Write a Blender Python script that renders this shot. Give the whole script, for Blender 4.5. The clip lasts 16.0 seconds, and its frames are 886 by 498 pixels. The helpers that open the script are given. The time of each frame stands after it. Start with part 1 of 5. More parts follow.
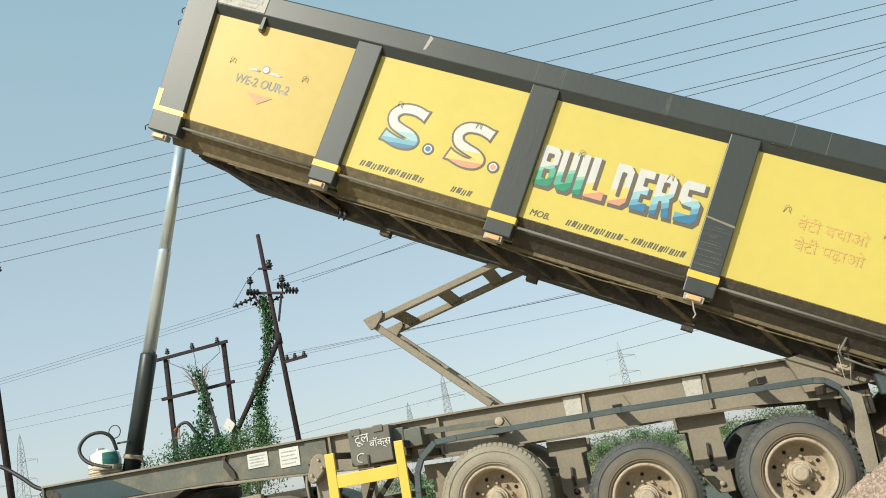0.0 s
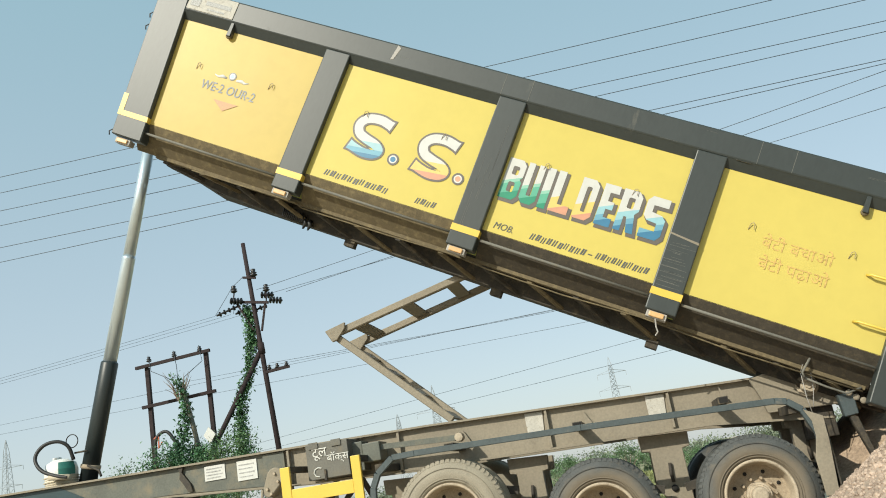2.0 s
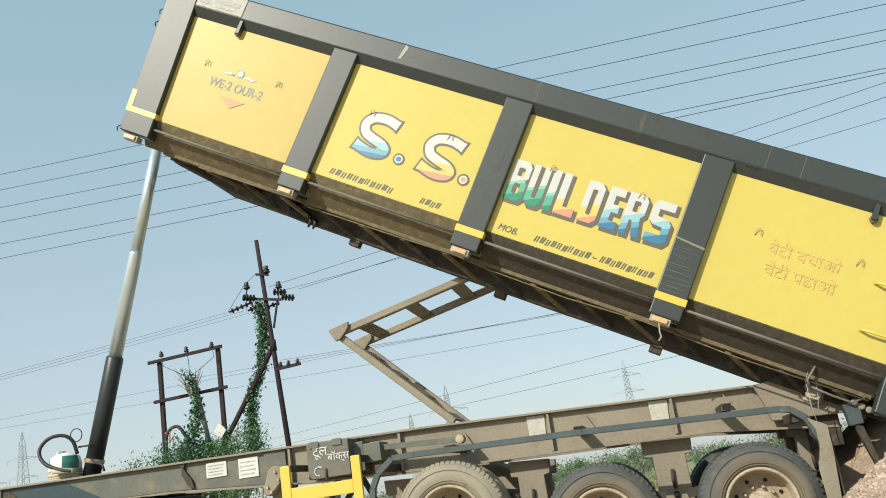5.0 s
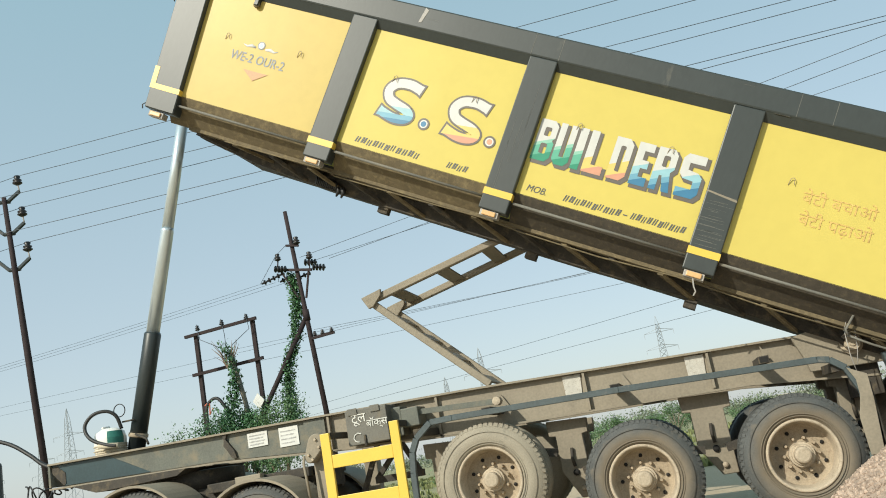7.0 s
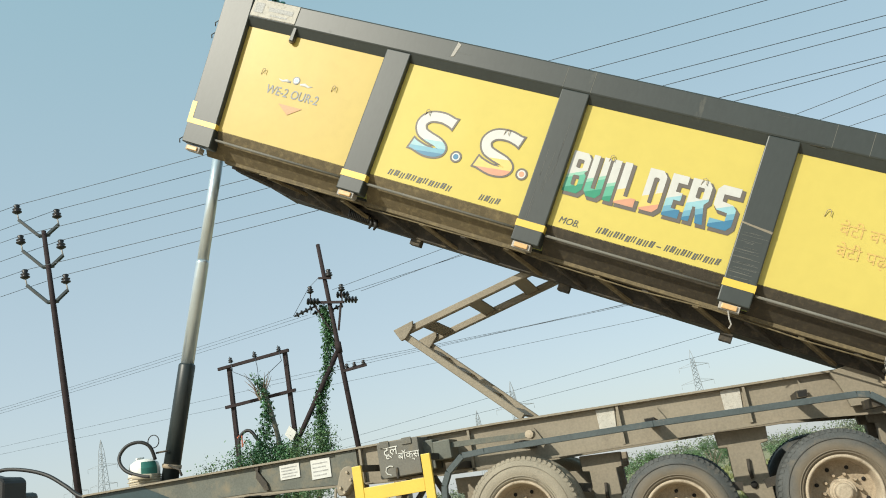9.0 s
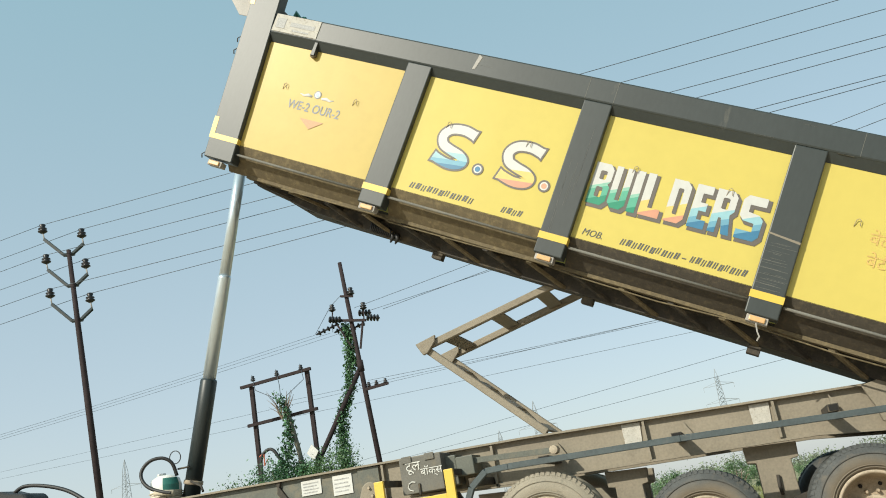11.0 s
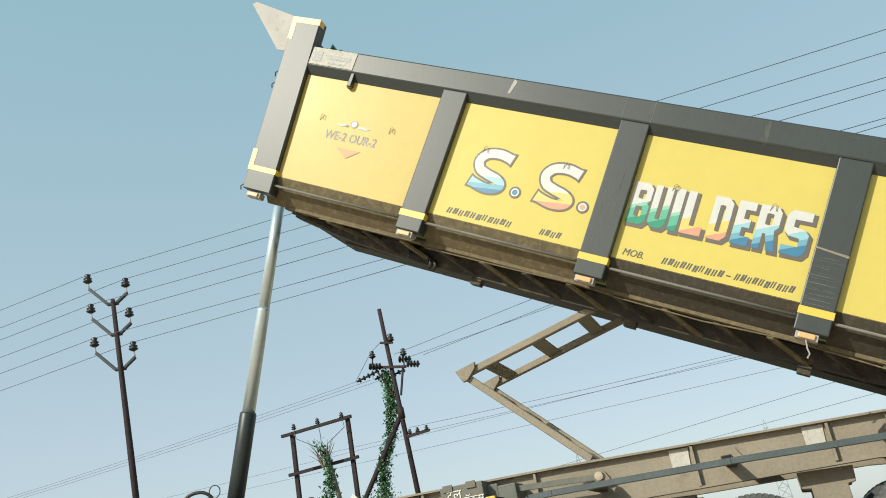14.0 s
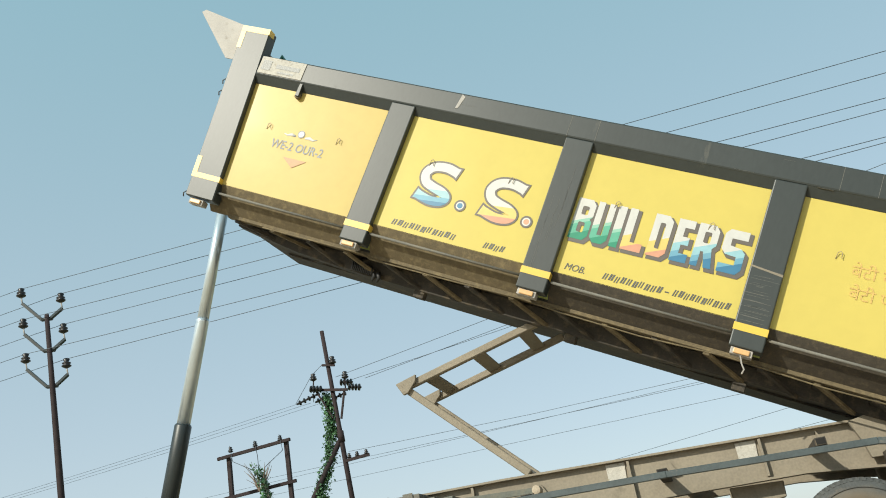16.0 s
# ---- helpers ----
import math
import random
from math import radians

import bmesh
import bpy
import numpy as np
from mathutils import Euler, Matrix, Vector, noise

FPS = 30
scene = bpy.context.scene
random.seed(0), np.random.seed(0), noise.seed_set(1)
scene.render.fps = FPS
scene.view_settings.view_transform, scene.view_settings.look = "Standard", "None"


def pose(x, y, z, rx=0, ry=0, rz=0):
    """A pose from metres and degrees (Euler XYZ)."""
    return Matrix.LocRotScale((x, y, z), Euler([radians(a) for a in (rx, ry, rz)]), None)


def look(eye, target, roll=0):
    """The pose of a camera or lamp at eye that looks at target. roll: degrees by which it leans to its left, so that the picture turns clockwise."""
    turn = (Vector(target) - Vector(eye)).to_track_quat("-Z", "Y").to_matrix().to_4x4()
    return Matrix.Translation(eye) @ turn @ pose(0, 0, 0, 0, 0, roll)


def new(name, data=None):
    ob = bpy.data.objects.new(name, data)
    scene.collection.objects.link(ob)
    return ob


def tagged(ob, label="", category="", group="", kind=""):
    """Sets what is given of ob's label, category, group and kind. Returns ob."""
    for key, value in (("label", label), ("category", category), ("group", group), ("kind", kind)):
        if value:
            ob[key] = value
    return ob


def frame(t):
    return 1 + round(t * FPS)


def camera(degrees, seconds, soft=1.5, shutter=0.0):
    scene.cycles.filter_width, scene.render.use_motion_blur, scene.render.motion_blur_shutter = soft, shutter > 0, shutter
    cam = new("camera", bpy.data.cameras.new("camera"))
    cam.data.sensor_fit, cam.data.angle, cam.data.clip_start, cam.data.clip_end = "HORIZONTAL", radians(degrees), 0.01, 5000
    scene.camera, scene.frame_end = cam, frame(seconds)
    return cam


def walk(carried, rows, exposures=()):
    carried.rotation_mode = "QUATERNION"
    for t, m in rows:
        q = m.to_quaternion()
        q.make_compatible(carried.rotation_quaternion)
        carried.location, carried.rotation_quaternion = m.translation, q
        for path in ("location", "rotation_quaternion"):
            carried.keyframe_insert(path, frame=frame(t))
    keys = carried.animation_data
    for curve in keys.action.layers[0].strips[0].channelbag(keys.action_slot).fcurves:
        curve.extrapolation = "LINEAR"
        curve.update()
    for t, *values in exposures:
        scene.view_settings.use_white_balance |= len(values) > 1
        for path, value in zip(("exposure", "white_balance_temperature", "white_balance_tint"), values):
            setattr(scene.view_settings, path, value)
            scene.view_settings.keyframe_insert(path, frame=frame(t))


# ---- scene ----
cam = camera(53.0, 16.0, soft=1.0)
PATH = [
    (0, (-1.243, -8.498, 1.028), (-1.580, -6.590, 1.523), -10.33),
    (0.5, (-1.199, -8.479, 1.028), (-1.492, -6.570, 1.548), -10.46),
    (1, (-1.146, -8.420, 1.020), (-1.444, -6.509, 1.528), -9.92),
    (1.5, (-1.079, -8.381, 1.015), (-1.375, -6.472, 1.532), -9.61),
    (2, (-0.968, -8.314, 1.009), (-1.285, -6.408, 1.528), -9.44),
    (2.5, (-0.873, -8.261, 1.012), (-1.212, -6.354, 1.511), -8.40),
    (3, (-0.858, -8.238, 1.014), (-1.205, -6.330, 1.503), -8.48),
    (3.5, (-0.859, -8.252, 1.008), (-1.213, -6.348, 1.504), -8.60),
    (4, (-0.860, -8.252, 1.007), (-1.207, -6.354, 1.533), -8.33),
    (6.3, (-0.860, -8.267, 1.018), (-1.226, -6.364, 1.513), -8.54),
    (6.5, (-0.865, -8.264, 1.013), (-1.247, -6.362, 1.496), -9.22),
    (7, (-0.875, -8.247, 1.019), (-1.304, -6.347, 1.475), -10.11),
    (7.5, (-0.874, -8.250, 1.022), (-1.309, -6.359, 1.504), -10.03),
    (8, (-0.866, -8.261, 1.034), (-1.315, -6.383, 1.552), -9.94),
    (8.5, (-0.873, -8.271, 1.019), (-1.352, -6.407, 1.563), -9.48),
    (9, (-0.879, -8.257, 1.010), (-1.359, -6.392, 1.548), -9.68),
    (9.5, (-0.903, -8.226, 1.011), (-1.470, -6.382, 1.539), -10.82),
    (10, (-0.899, -8.222, 1.001), (-1.436, -6.380, 1.566), -10.25),
    (12.5, (-0.959, -8.094, 0.936), (-1.473, -6.254, 1.529), -9.27),
    (13, (-0.971, -8.069, 0.919), (-1.492, -6.233, 1.515), -9.22),
    (13.5, (-0.984, -8.021, 0.836), (-1.491, -6.199, 1.487), -10.93),
    (14, (-0.993, -8.039, 0.731), (-1.561, -6.258, 1.441), -9.84),
    (14.5, (-1.009, -8.011, 0.720), (-1.568, -6.236, 1.454), -9.65),
    (15, (-1.007, -8.003, 0.658), (-1.566, -6.228, 1.392), -8.68),
    (15.5, (-1.009, -7.990, 0.626), (-1.559, -6.215, 1.366), -8.32),
    (16, (-1.017, -7.989, 0.579), (-1.455, -6.187, 1.327), -9.79),
]
walk(cam, [(t, look(eye, target, roll)) for t, eye, target, roll in PATH], [(0, 0.38, 6650, 5), (16, 0.38, 6650, 5)])

# ---- world, sun ----
SUN_DIR = Vector((-0.40, -0.72, 0.56)).normalized()
world = bpy.data.worlds.new("sky_world")
scene.world = world
world.use_nodes = True
wn = world.node_tree.nodes
sky = wn.new("ShaderNodeTexSky")
sky.sky_type = "NISHITA"
sky.sun_disc = False
sky.sun_elevation = math.asin(SUN_DIR.z)
sky.sun_rotation = math.atan2(SUN_DIR.x, SUN_DIR.y)
sky.air_density, sky.dust_density, sky.ozone_density = 1.0, 1.5, 1.0
wn["Background"].inputs["Strength"].default_value = 0.15
# summer haze over the clear-sky model: pale near the horizon, thinning upward, the same all round
wl = world.node_tree.links
wtc, wsep, wmap = wn.new("ShaderNodeTexCoord"), wn.new("ShaderNodeSeparateXYZ"), wn.new("ShaderNodeMapRange")
wl.new(wtc.outputs["Generated"], wsep.inputs[0])
wl.new(wsep.outputs["Z"], wmap.inputs["Value"])
wmap.inputs["From Max"].default_value = 0.72
haze, skymix = wn.new("ShaderNodeMix"), wn.new("ShaderNodeMix")
for q in (haze, skymix):
    q.data_type = "RGBA"
haze.inputs[6].default_value = (3.08, 3.27, 3.58, 1)
haze.inputs[7].default_value = (1.62, 2.95, 3.38, 1)
skymix.inputs[0].default_value = 0.7
wl.new(wmap.outputs[0], haze.inputs[0])
wl.new(sky.outputs[0], skymix.inputs[6])
wl.new(haze.outputs[2], skymix.inputs[7])
wl.new(skymix.outputs[2], wn["Background"].inputs["Color"])
sun = new("sun", bpy.data.lights.new("sun", "SUN"))
sun.data.energy, sun.data.angle, sun.data.color = 3.5, radians(0.5), (1.0, 0.94, 0.84)
sun.matrix_world = look((0, 0, 40), Vector((0, 0, 40)) - SUN_DIR)

# ---- materials ----


def mat(name, base, rough=0.5, metal=0.0, var=0.15, scale=3.0, fine=60.0, dirt=None, amount=0.35, bump=0.15, coat=0.0, streak=1.0, random_amt=0.0, spec=0.5):
    """A surface with two scales of variation, patches of dirt and fine relief."""
    m = bpy.data.materials.new(name)
    m.use_nodes = True
    n, l = m.node_tree.nodes, m.node_tree.links
    b = n["Principled BSDF"]
    tc = n.new("ShaderNodeTexCoord")
    mp = n.new("ShaderNodeMapping")
    mp.inputs["Scale"].default_value = (1, 1, streak)
    l.new(tc.outputs["Object"], mp.inputs["Vector"])
    n1, n2 = n.new("ShaderNodeTexNoise"), n.new("ShaderNodeTexNoise")
    for q, sc in ((n1, scale), (n2, fine)):
        q.inputs["Scale"].default_value, q.inputs["Detail"].default_value = sc, 5
        l.new(mp.outputs[0], q.inputs["Vector"])
    mix = n.new("ShaderNodeMix")
    mix.data_type = "RGBA"
    mix.inputs[6].default_value = (*[c * (1 - var) for c in base], 1)
    mix.inputs[7].default_value = (*[min(1, c * (1 + var)) for c in base], 1)
    add = n.new("ShaderNodeMath")
    add.operation = "ADD"
    l.new(n1.outputs["Fac"], add.inputs[0])
    l.new(n2.outputs["Fac"], add.inputs[1])
    half = n.new("ShaderNodeMapRange")
    half.inputs["From Min"].default_value, half.inputs["From Max"].default_value = 0.7, 1.3
    l.new(add.outputs[0], half.inputs["Value"])
    l.new(half.outputs[0], mix.inputs[0])
    colour = mix.outputs[2]
    if dirt:
        n3 = n.new("ShaderNodeTexNoise")
        n3.inputs["Scale"].default_value, n3.inputs["Detail"].default_value, n3.inputs["Roughness"].default_value = scale * 1.7, 8, 0.7
        l.new(mp.outputs[0], n3.inputs["Vector"])
        r = n.new("ShaderNodeMapRange")
        r.inputs["From Min"].default_value = 0.72 - 0.42 * amount
        r.inputs["From Max"].default_value = 0.92 - 0.42 * amount
        l.new(n3.outputs["Fac"], r.inputs["Value"])
        m2 = n.new("ShaderNodeMix")
        m2.data_type = "RGBA"
        l.new(r.outputs[0], m2.inputs[0])
        l.new(colour, m2.inputs[6])
        m2.inputs[7].default_value = (*dirt, 1)
        colour = m2.outputs[2]
        rr = n.new("ShaderNodeMapRange")
        rr.inputs["To Min"].default_value, rr.inputs["To Max"].default_value = rough, 0.9
        l.new(r.outputs[0], rr.inputs["Value"])
        l.new(rr.outputs[0], b.inputs["Roughness"])
    else:
        rr = n.new("ShaderNodeMapRange")
        rr.inputs["To Min"].default_value, rr.inputs["To Max"].default_value = rough * 0.85, min(1, rough * 1.15)
        l.new(n1.outputs["Fac"], rr.inputs["Value"])
        l.new(rr.outputs[0], b.inputs["Roughness"])
    if random_amt:
        oi, hv = n.new("ShaderNodeNewGeometry"), n.new("ShaderNodeHueSaturation")
        mr = n.new("ShaderNodeMapRange")
        mr.inputs["To Min"].default_value, mr.inputs["To Max"].default_value = 1 - random_amt, 1 + random_amt
        l.new(oi.outputs["Random Per Island"], mr.inputs["Value"])
        l.new(mr.outputs[0], hv.inputs["Value"])
        l.new(colour, hv.inputs["Color"])
        colour = hv.outputs[0]
    l.new(colour, b.inputs["Base Color"])
    b.inputs["Metallic"].default_value = metal
    b.inputs["Coat Weight"].default_value = coat
    b.inputs["Specular IOR Level"].default_value = spec
    b.inputs["Coat Roughness"].default_value = 0.12
    if bump:
        bp = n.new("ShaderNodeBump")
        bp.inputs["Strength"].default_value, bp.inputs["Distance"].default_value = bump, 0.004
        l.new(add.outputs[0], bp.inputs["Height"])
        l.new(bp.outputs[0], b.inputs["Normal"])
    return m


DUST = (0.34, 0.27, 0.18)
M_YELLOW = mat("yellow_enamel", (0.562, 0.462, 0.118), 0.42, var=0.03, scale=0.8, fine=9, dirt=(0.62, 0.47, 0.14), amount=0.02, bump=0.02, coat=0.03, spec=0.25)
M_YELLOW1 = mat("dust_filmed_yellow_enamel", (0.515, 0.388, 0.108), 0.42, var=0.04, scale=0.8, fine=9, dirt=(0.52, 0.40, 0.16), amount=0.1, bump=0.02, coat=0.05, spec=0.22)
M_STRIPE = mat("yellow_stripe_paint", (0.68, 0.47, 0.075), 0.4, var=0.05, dirt=DUST, amount=0.1)
M_GREY = mat("dark_grey_paint", (0.035, 0.042, 0.040), 0.44, var=0.12, scale=1.6, fine=30, dirt=(0.16, 0.15, 0.12), amount=0.16, bump=0.05, streak=0.35)
M_SILL = mat("soiled_black_sill", (0.046, 0.038, 0.027), 0.6, var=0.3, scale=14, fine=110, dirt=(0.105, 0.084, 0.052), amount=0.5, bump=0.4)
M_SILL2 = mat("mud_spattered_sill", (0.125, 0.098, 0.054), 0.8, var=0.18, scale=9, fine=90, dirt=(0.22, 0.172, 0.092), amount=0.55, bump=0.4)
M_UNDER = mat("grimy_black_underbody", (0.042, 0.036, 0.028), 0.75, var=0.3, scale=5, fine=60, dirt=(0.135, 0.108, 0.070), amount=0.5, bump=0.4)
M_FRAME = mat("dusty_frame_paint", (0.246, 0.213, 0.160), 0.75, var=0.16, scale=1.8, fine=45, dirt=(0.15, 0.125, 0.092), amount=0.30, bump=0.2)
# neck teal darkened to paint the raised body's shadow
M_NECK_SHADE = mat("shadow_darkened_teal", (0.022, 0.048, 0.056), 0.42, var=0.2, scale=3, fine=50, dirt=(0.07, 0.085, 0.08), amount=0.25, bump=0.1)
M_NECK = mat("teal_grey_neck_paint", (0.105, 0.112, 0.092), 0.55, var=0.22, scale=2.5, fine=60, dirt=(0.215, 0.185, 0.13), amount=0.56, bump=0.15)
M_RAIL = mat("blue_grey_guard_paint", (0.060, 0.078, 0.082), 0.45, var=0.2, scale=4, fine=50, dirt=(0.27, 0.22, 0.16), amount=0.22, bump=0.1)
M_RUBBER = mat("dusty_tyre_rubber", (0.062, 0.066, 0.064), 0.7, var=0.3, scale=6, fine=80, dirt=(0.15, 0.13, 0.10), amount=0.36, bump=0.3)


def dust_ring(m, colour, r0, r1, strength):
    """Dust caked on a tyre's sidewall round the rim."""
    n, l = m.node_tree.nodes, m.node_tree.links
    b = n["Principled BSDF"]
    old = b.inputs["Base Color"].links[0].from_socket
    tc, flatten, ln = n.new("ShaderNodeTexCoord"), n.new("ShaderNodeVectorMath"), n.new("ShaderNodeVectorMath")
    flatten.operation, ln.operation = "MULTIPLY", "LENGTH"
    flatten.inputs[1].default_value = (1, 0, 1)
    l.new(tc.outputs["Object"], flatten.inputs[0])
    l.new(flatten.outputs[0], ln.inputs[0])
    nz, wob, mr, mx = n.new("ShaderNodeTexNoise"), n.new("ShaderNodeMath"), n.new("ShaderNodeMapRange"), n.new("ShaderNodeMix")
    nz.inputs["Scale"].default_value, nz.inputs["Detail"].default_value = 7, 5
    l.new(tc.outputs["Object"], nz.inputs["Vector"])
    wob.operation = "MULTIPLY_ADD"
    wob.inputs[1].default_value = 0.12
    l.new(nz.outputs["Fac"], wob.inputs[0])
    l.new(ln.outputs["Value"], wob.inputs[2])
    mr.inputs["From Min"].default_value, mr.inputs["From Max"].default_value = r1 + 0.06, r0 + 0.06
    mr.inputs["To Max"].default_value = strength
    l.new(wob.outputs[0], mr.inputs["Value"])
    mx.data_type = "RGBA"
    l.new(mr.outputs[0], mx.inputs[0])
    l.new(old, mx.inputs[6])
    mx.inputs[7].default_value = (*colour, 1)
    l.new(mx.outputs[2], b.inputs["Base Color"])


dust_ring(M_RUBBER, (0.19, 0.15, 0.10), 0.36, 0.46, 0.7)
M_TYRETAN = mat("tan_dusted_tyre", (0.27, 0.24, 0.185), 0.8, var=0.18, scale=3, fine=80, dirt=(0.11, 0.10, 0.08), amount=0.35, bump=0.3)
M_RIM = mat("dust_caked_rim", (0.40, 0.335, 0.25), 0.85, var=0.22, scale=7, fine=70, dirt=(0.17, 0.125, 0.085), amount=0.38, bump=0.3)
M_BOX = mat("dust_filmed_box_paint", (0.14, 0.135, 0.115), 0.7, var=0.2, scale=4, fine=60, dirt=(0.19, 0.165, 0.12), amount=0.45, bump=0.15)
M_SEAM = mat("chalky_scratch", (0.13, 0.13, 0.115), 0.7, bump=0)
M_DISH = mat("rust_stained_dish", (0.34, 0.275, 0.195), 0.9, var=0.25, scale=9, fine=80, dirt=(0.16, 0.11, 0.075), amount=0.35, bump=0.4)
# near-black; on tube mouths and hand holes it paints the shade inside
M_HOLE = mat("dark_hollow", (0.012, 0.011, 0.010), 0.9, bump=0)
M_CHROME = mat("ground_steel", (0.62, 0.70, 0.74), 0.28, metal=0.62, var=0.06, scale=2, fine=12, bump=0.01, dirt=(0.36, 0.37, 0.37), amount=0.10)
M_BARREL = mat("black_green_barrel_paint", (0.022, 0.030, 0.031), 0.42, var=0.2, scale=3, dirt=(0.10, 0.09, 0.07), amount=0.22, bump=0.08)
M_LIGHTSTEEL = mat("weathered_pale_steel", (0.36, 0.34, 0.31), 0.6, metal=0.0, var=0.15, scale=4, dirt=(0.22, 0.19, 0.15), amount=0.3)
M_WHITE = mat("scuffed_white_sheet", (0.46, 0.44, 0.39), 0.7, var=0.15, scale=20, fine=110, dirt=(0.24, 0.20, 0.15), amount=0.45, bump=0.1)
M_LENS = mat("faded_orange_lens", (0.62, 0.38, 0.17), 0.35, var=0.1, scale=20, dirt=(0.55, 0.42, 0.28), amount=0.3)
M_RUST = mat("rust_brown_iron", (0.032, 0.023, 0.024), 0.75, var=0.3, scale=5, dirt=(0.055, 0.034, 0.03), amount=0.35, spec=0.2)
M_GLAZE = mat("brown_glazed_porcelain", (0.014, 0.013, 0.014), 0.4, var=0.2, bump=0)
M_WIRE = mat("weathered_wire", (0.050, 0.066, 0.085), 0.6, var=0.1, bump=0)
M_HOSE = mat("black_rubber_hose", (0.018, 0.018, 0.018), 0.55, var=0.2, bump=0.1)
# bluish tower steel with the skyline haze put into its colour
M_TOWER = mat("haze_tinted_galvanised_steel", (0.27, 0.30, 0.33), 0.7, var=0.05, bump=0)
M_CLOTH = mat("dirty_tan_sacking", (0.50, 0.44, 0.33), 0.95, var=0.25, scale=14, bump=0.8)
M_PLASTIC = mat("white_plastic", (0.75, 0.75, 0.70), 0.4, var=0.06, dirt=(0.45, 0.38, 0.28), amount=0.25)
M_GREENLBL = mat("green_label", (0.03, 0.16, 0.13), 0.5)
M_LEAF = mat("creeper_leaf", (0.068, 0.158, 0.070), 0.5, var=0.35, scale=2, fine=20, bump=0, random_amt=0.4)
M_LEAF2 = mat("shrub_leaf", (0.095, 0.172, 0.070), 0.55, var=0.35, scale=2, fine=20, bump=0, random_amt=0.4)
# greyed and paled: distance haze is mixed into this leaf colour
M_FARLEAF = mat("haze_tinted_far_foliage", (0.19, 0.225, 0.155), 0.8, var=0.3, scale=0.3, fine=3, bump=0, random_amt=0.3)
M_GRASS = mat("dry_green_grass", (0.17, 0.19, 0.075), 0.8, var=0.3, scale=0.7, fine=9, bump=0, random_amt=0.35)
M_BARK = mat("bare_twig_bark", (0.20, 0.15, 0.11), 0.9)
M_STONE = mat("pink_grit", (0.37, 0.285, 0.225), 0.9, var=0.25, scale=4, fine=60, bump=0.4, random_amt=0.3)
M_INK = mat("faded_blue_black_lettering", (0.085, 0.088, 0.085), 0.5, var=0.2, scale=30, bump=0)
M_INK2 = mat("faded_blue_lettering", (0.19, 0.21, 0.22), 0.5, var=0.3, scale=25, dirt=(0.66, 0.53, 0.16), amount=0.2, bump=0)
M_REDINK = mat("faded_red_lettering", (0.56, 0.37, 0.115), 0.5, var=0.25, scale=30, dirt=(0.68, 0.53, 0.15), amount=0.5, bump=0)
M_TRI = mat("faded_red_triangle", (0.47, 0.25, 0.11), 0.5, var=0.12, scale=20, bump=0)
M_CHALK = mat("white_chalk", (0.62, 0.62, 0.58), 0.9, var=0.1, bump=0)
M_PWHITE = mat("sign_white", (0.58, 0.58, 0.55), 0.5, var=0.08, bump=0)
M_PRINT = mat("grey_print", (0.34, 0.34, 0.33), 0.6, var=0.3, scale=60, bump=0)
M_SHADE = mat("sign_grey_shadow", (0.115, 0.10, 0.085), 0.45, var=0.1, bump=0)
M_BLUE = mat("sign_blue", (0.035, 0.17, 0.31), 0.4, var=0.08, bump=0)
M_SKYB = mat("sign_pale_blue", (0.22, 0.44, 0.53), 0.4, var=0.08, bump=0)
M_SALMON = mat("sign_salmon", (0.60, 0.30, 0.19), 0.4, var=0.08, bump=0)
M_ORANGE = mat("orange_rope", (0.6, 0.15, 0.08), 0.7)


def ground_material():
    """Bare tan earth round the vehicle, rough grass beyond it."""
    m = bpy.data.materials.new("earth_and_grass")
    m.use_nodes = True
    n, l = m.node_tree.nodes, m.node_tree.links
    b = n["Principled BSDF"]
    tc = n.new("ShaderNodeTexCoord")
    big, mid, small = n.new("ShaderNodeTexNoise"), n.new("ShaderNodeTexNoise"), n.new("ShaderNodeTexNoise")
    for q, sc in ((big, 0.12), (mid, 1.3), (small, 22)):
        q.inputs["Scale"].default_value, q.inputs["Detail"].default_value = sc, 6
        l.new(tc.outputs["Object"], q.inputs["Vector"])
    sep = n.new("ShaderNodeSeparateXYZ")
    l.new(tc.outputs["Object"], sep.inputs[0])
    edge = n.new("ShaderNodeMath")
    edge.operation = "MULTIPLY_ADD"
    edge.inputs[1].default_value = 9.0
    l.new(big.outputs["Fac"], edge.inputs[0])
    l.new(sep.outputs["Y"], edge.inputs[2])
    r = n.new("ShaderNodeMapRange")
    r.inputs["From Min"].default_value, r.inputs["From Max"].default_value = 13.0, 19.0
    l.new(edge.outputs[0], r.inputs["Value"])
    earth, grass, both = n.new("ShaderNodeMix"), n.new("ShaderNodeMix"), n.new("ShaderNodeMix")
    for q, a, c, f in ((earth, (0.36, 0.27, 0.17), (0.50, 0.40, 0.28), small), (grass, (0.13, 0.155, 0.065), (0.37, 0.32, 0.19), mid)):
        q.data_type = "RGBA"
        q.inputs[6].default_value, q.inputs[7].default_value = (*a, 1), (*c, 1)
        l.new(f.outputs["Fac"], q.inputs[0])
    both.data_type = "RGBA"
    l.new(r.outputs[0], both.inputs[0])
    l.new(earth.outputs[2], both.inputs[6])
    l.new(grass.outputs[2], both.inputs[7])
    l.new(both.outputs[2], b.inputs["Base Color"])
    b.inputs["Roughness"].default_value = 0.95
    bp = n.new("ShaderNodeBump")
    bp.inputs["Strength"].default_value, bp.inputs["Distance"].default_value = 0.6, 0.03
    l.new(small.outputs["Fac"], bp.inputs["Height"])
    l.new(bp.outputs[0], b.inputs["Normal"])
    return m


M_GROUND = ground_material()

# ---- mesh helpers ----


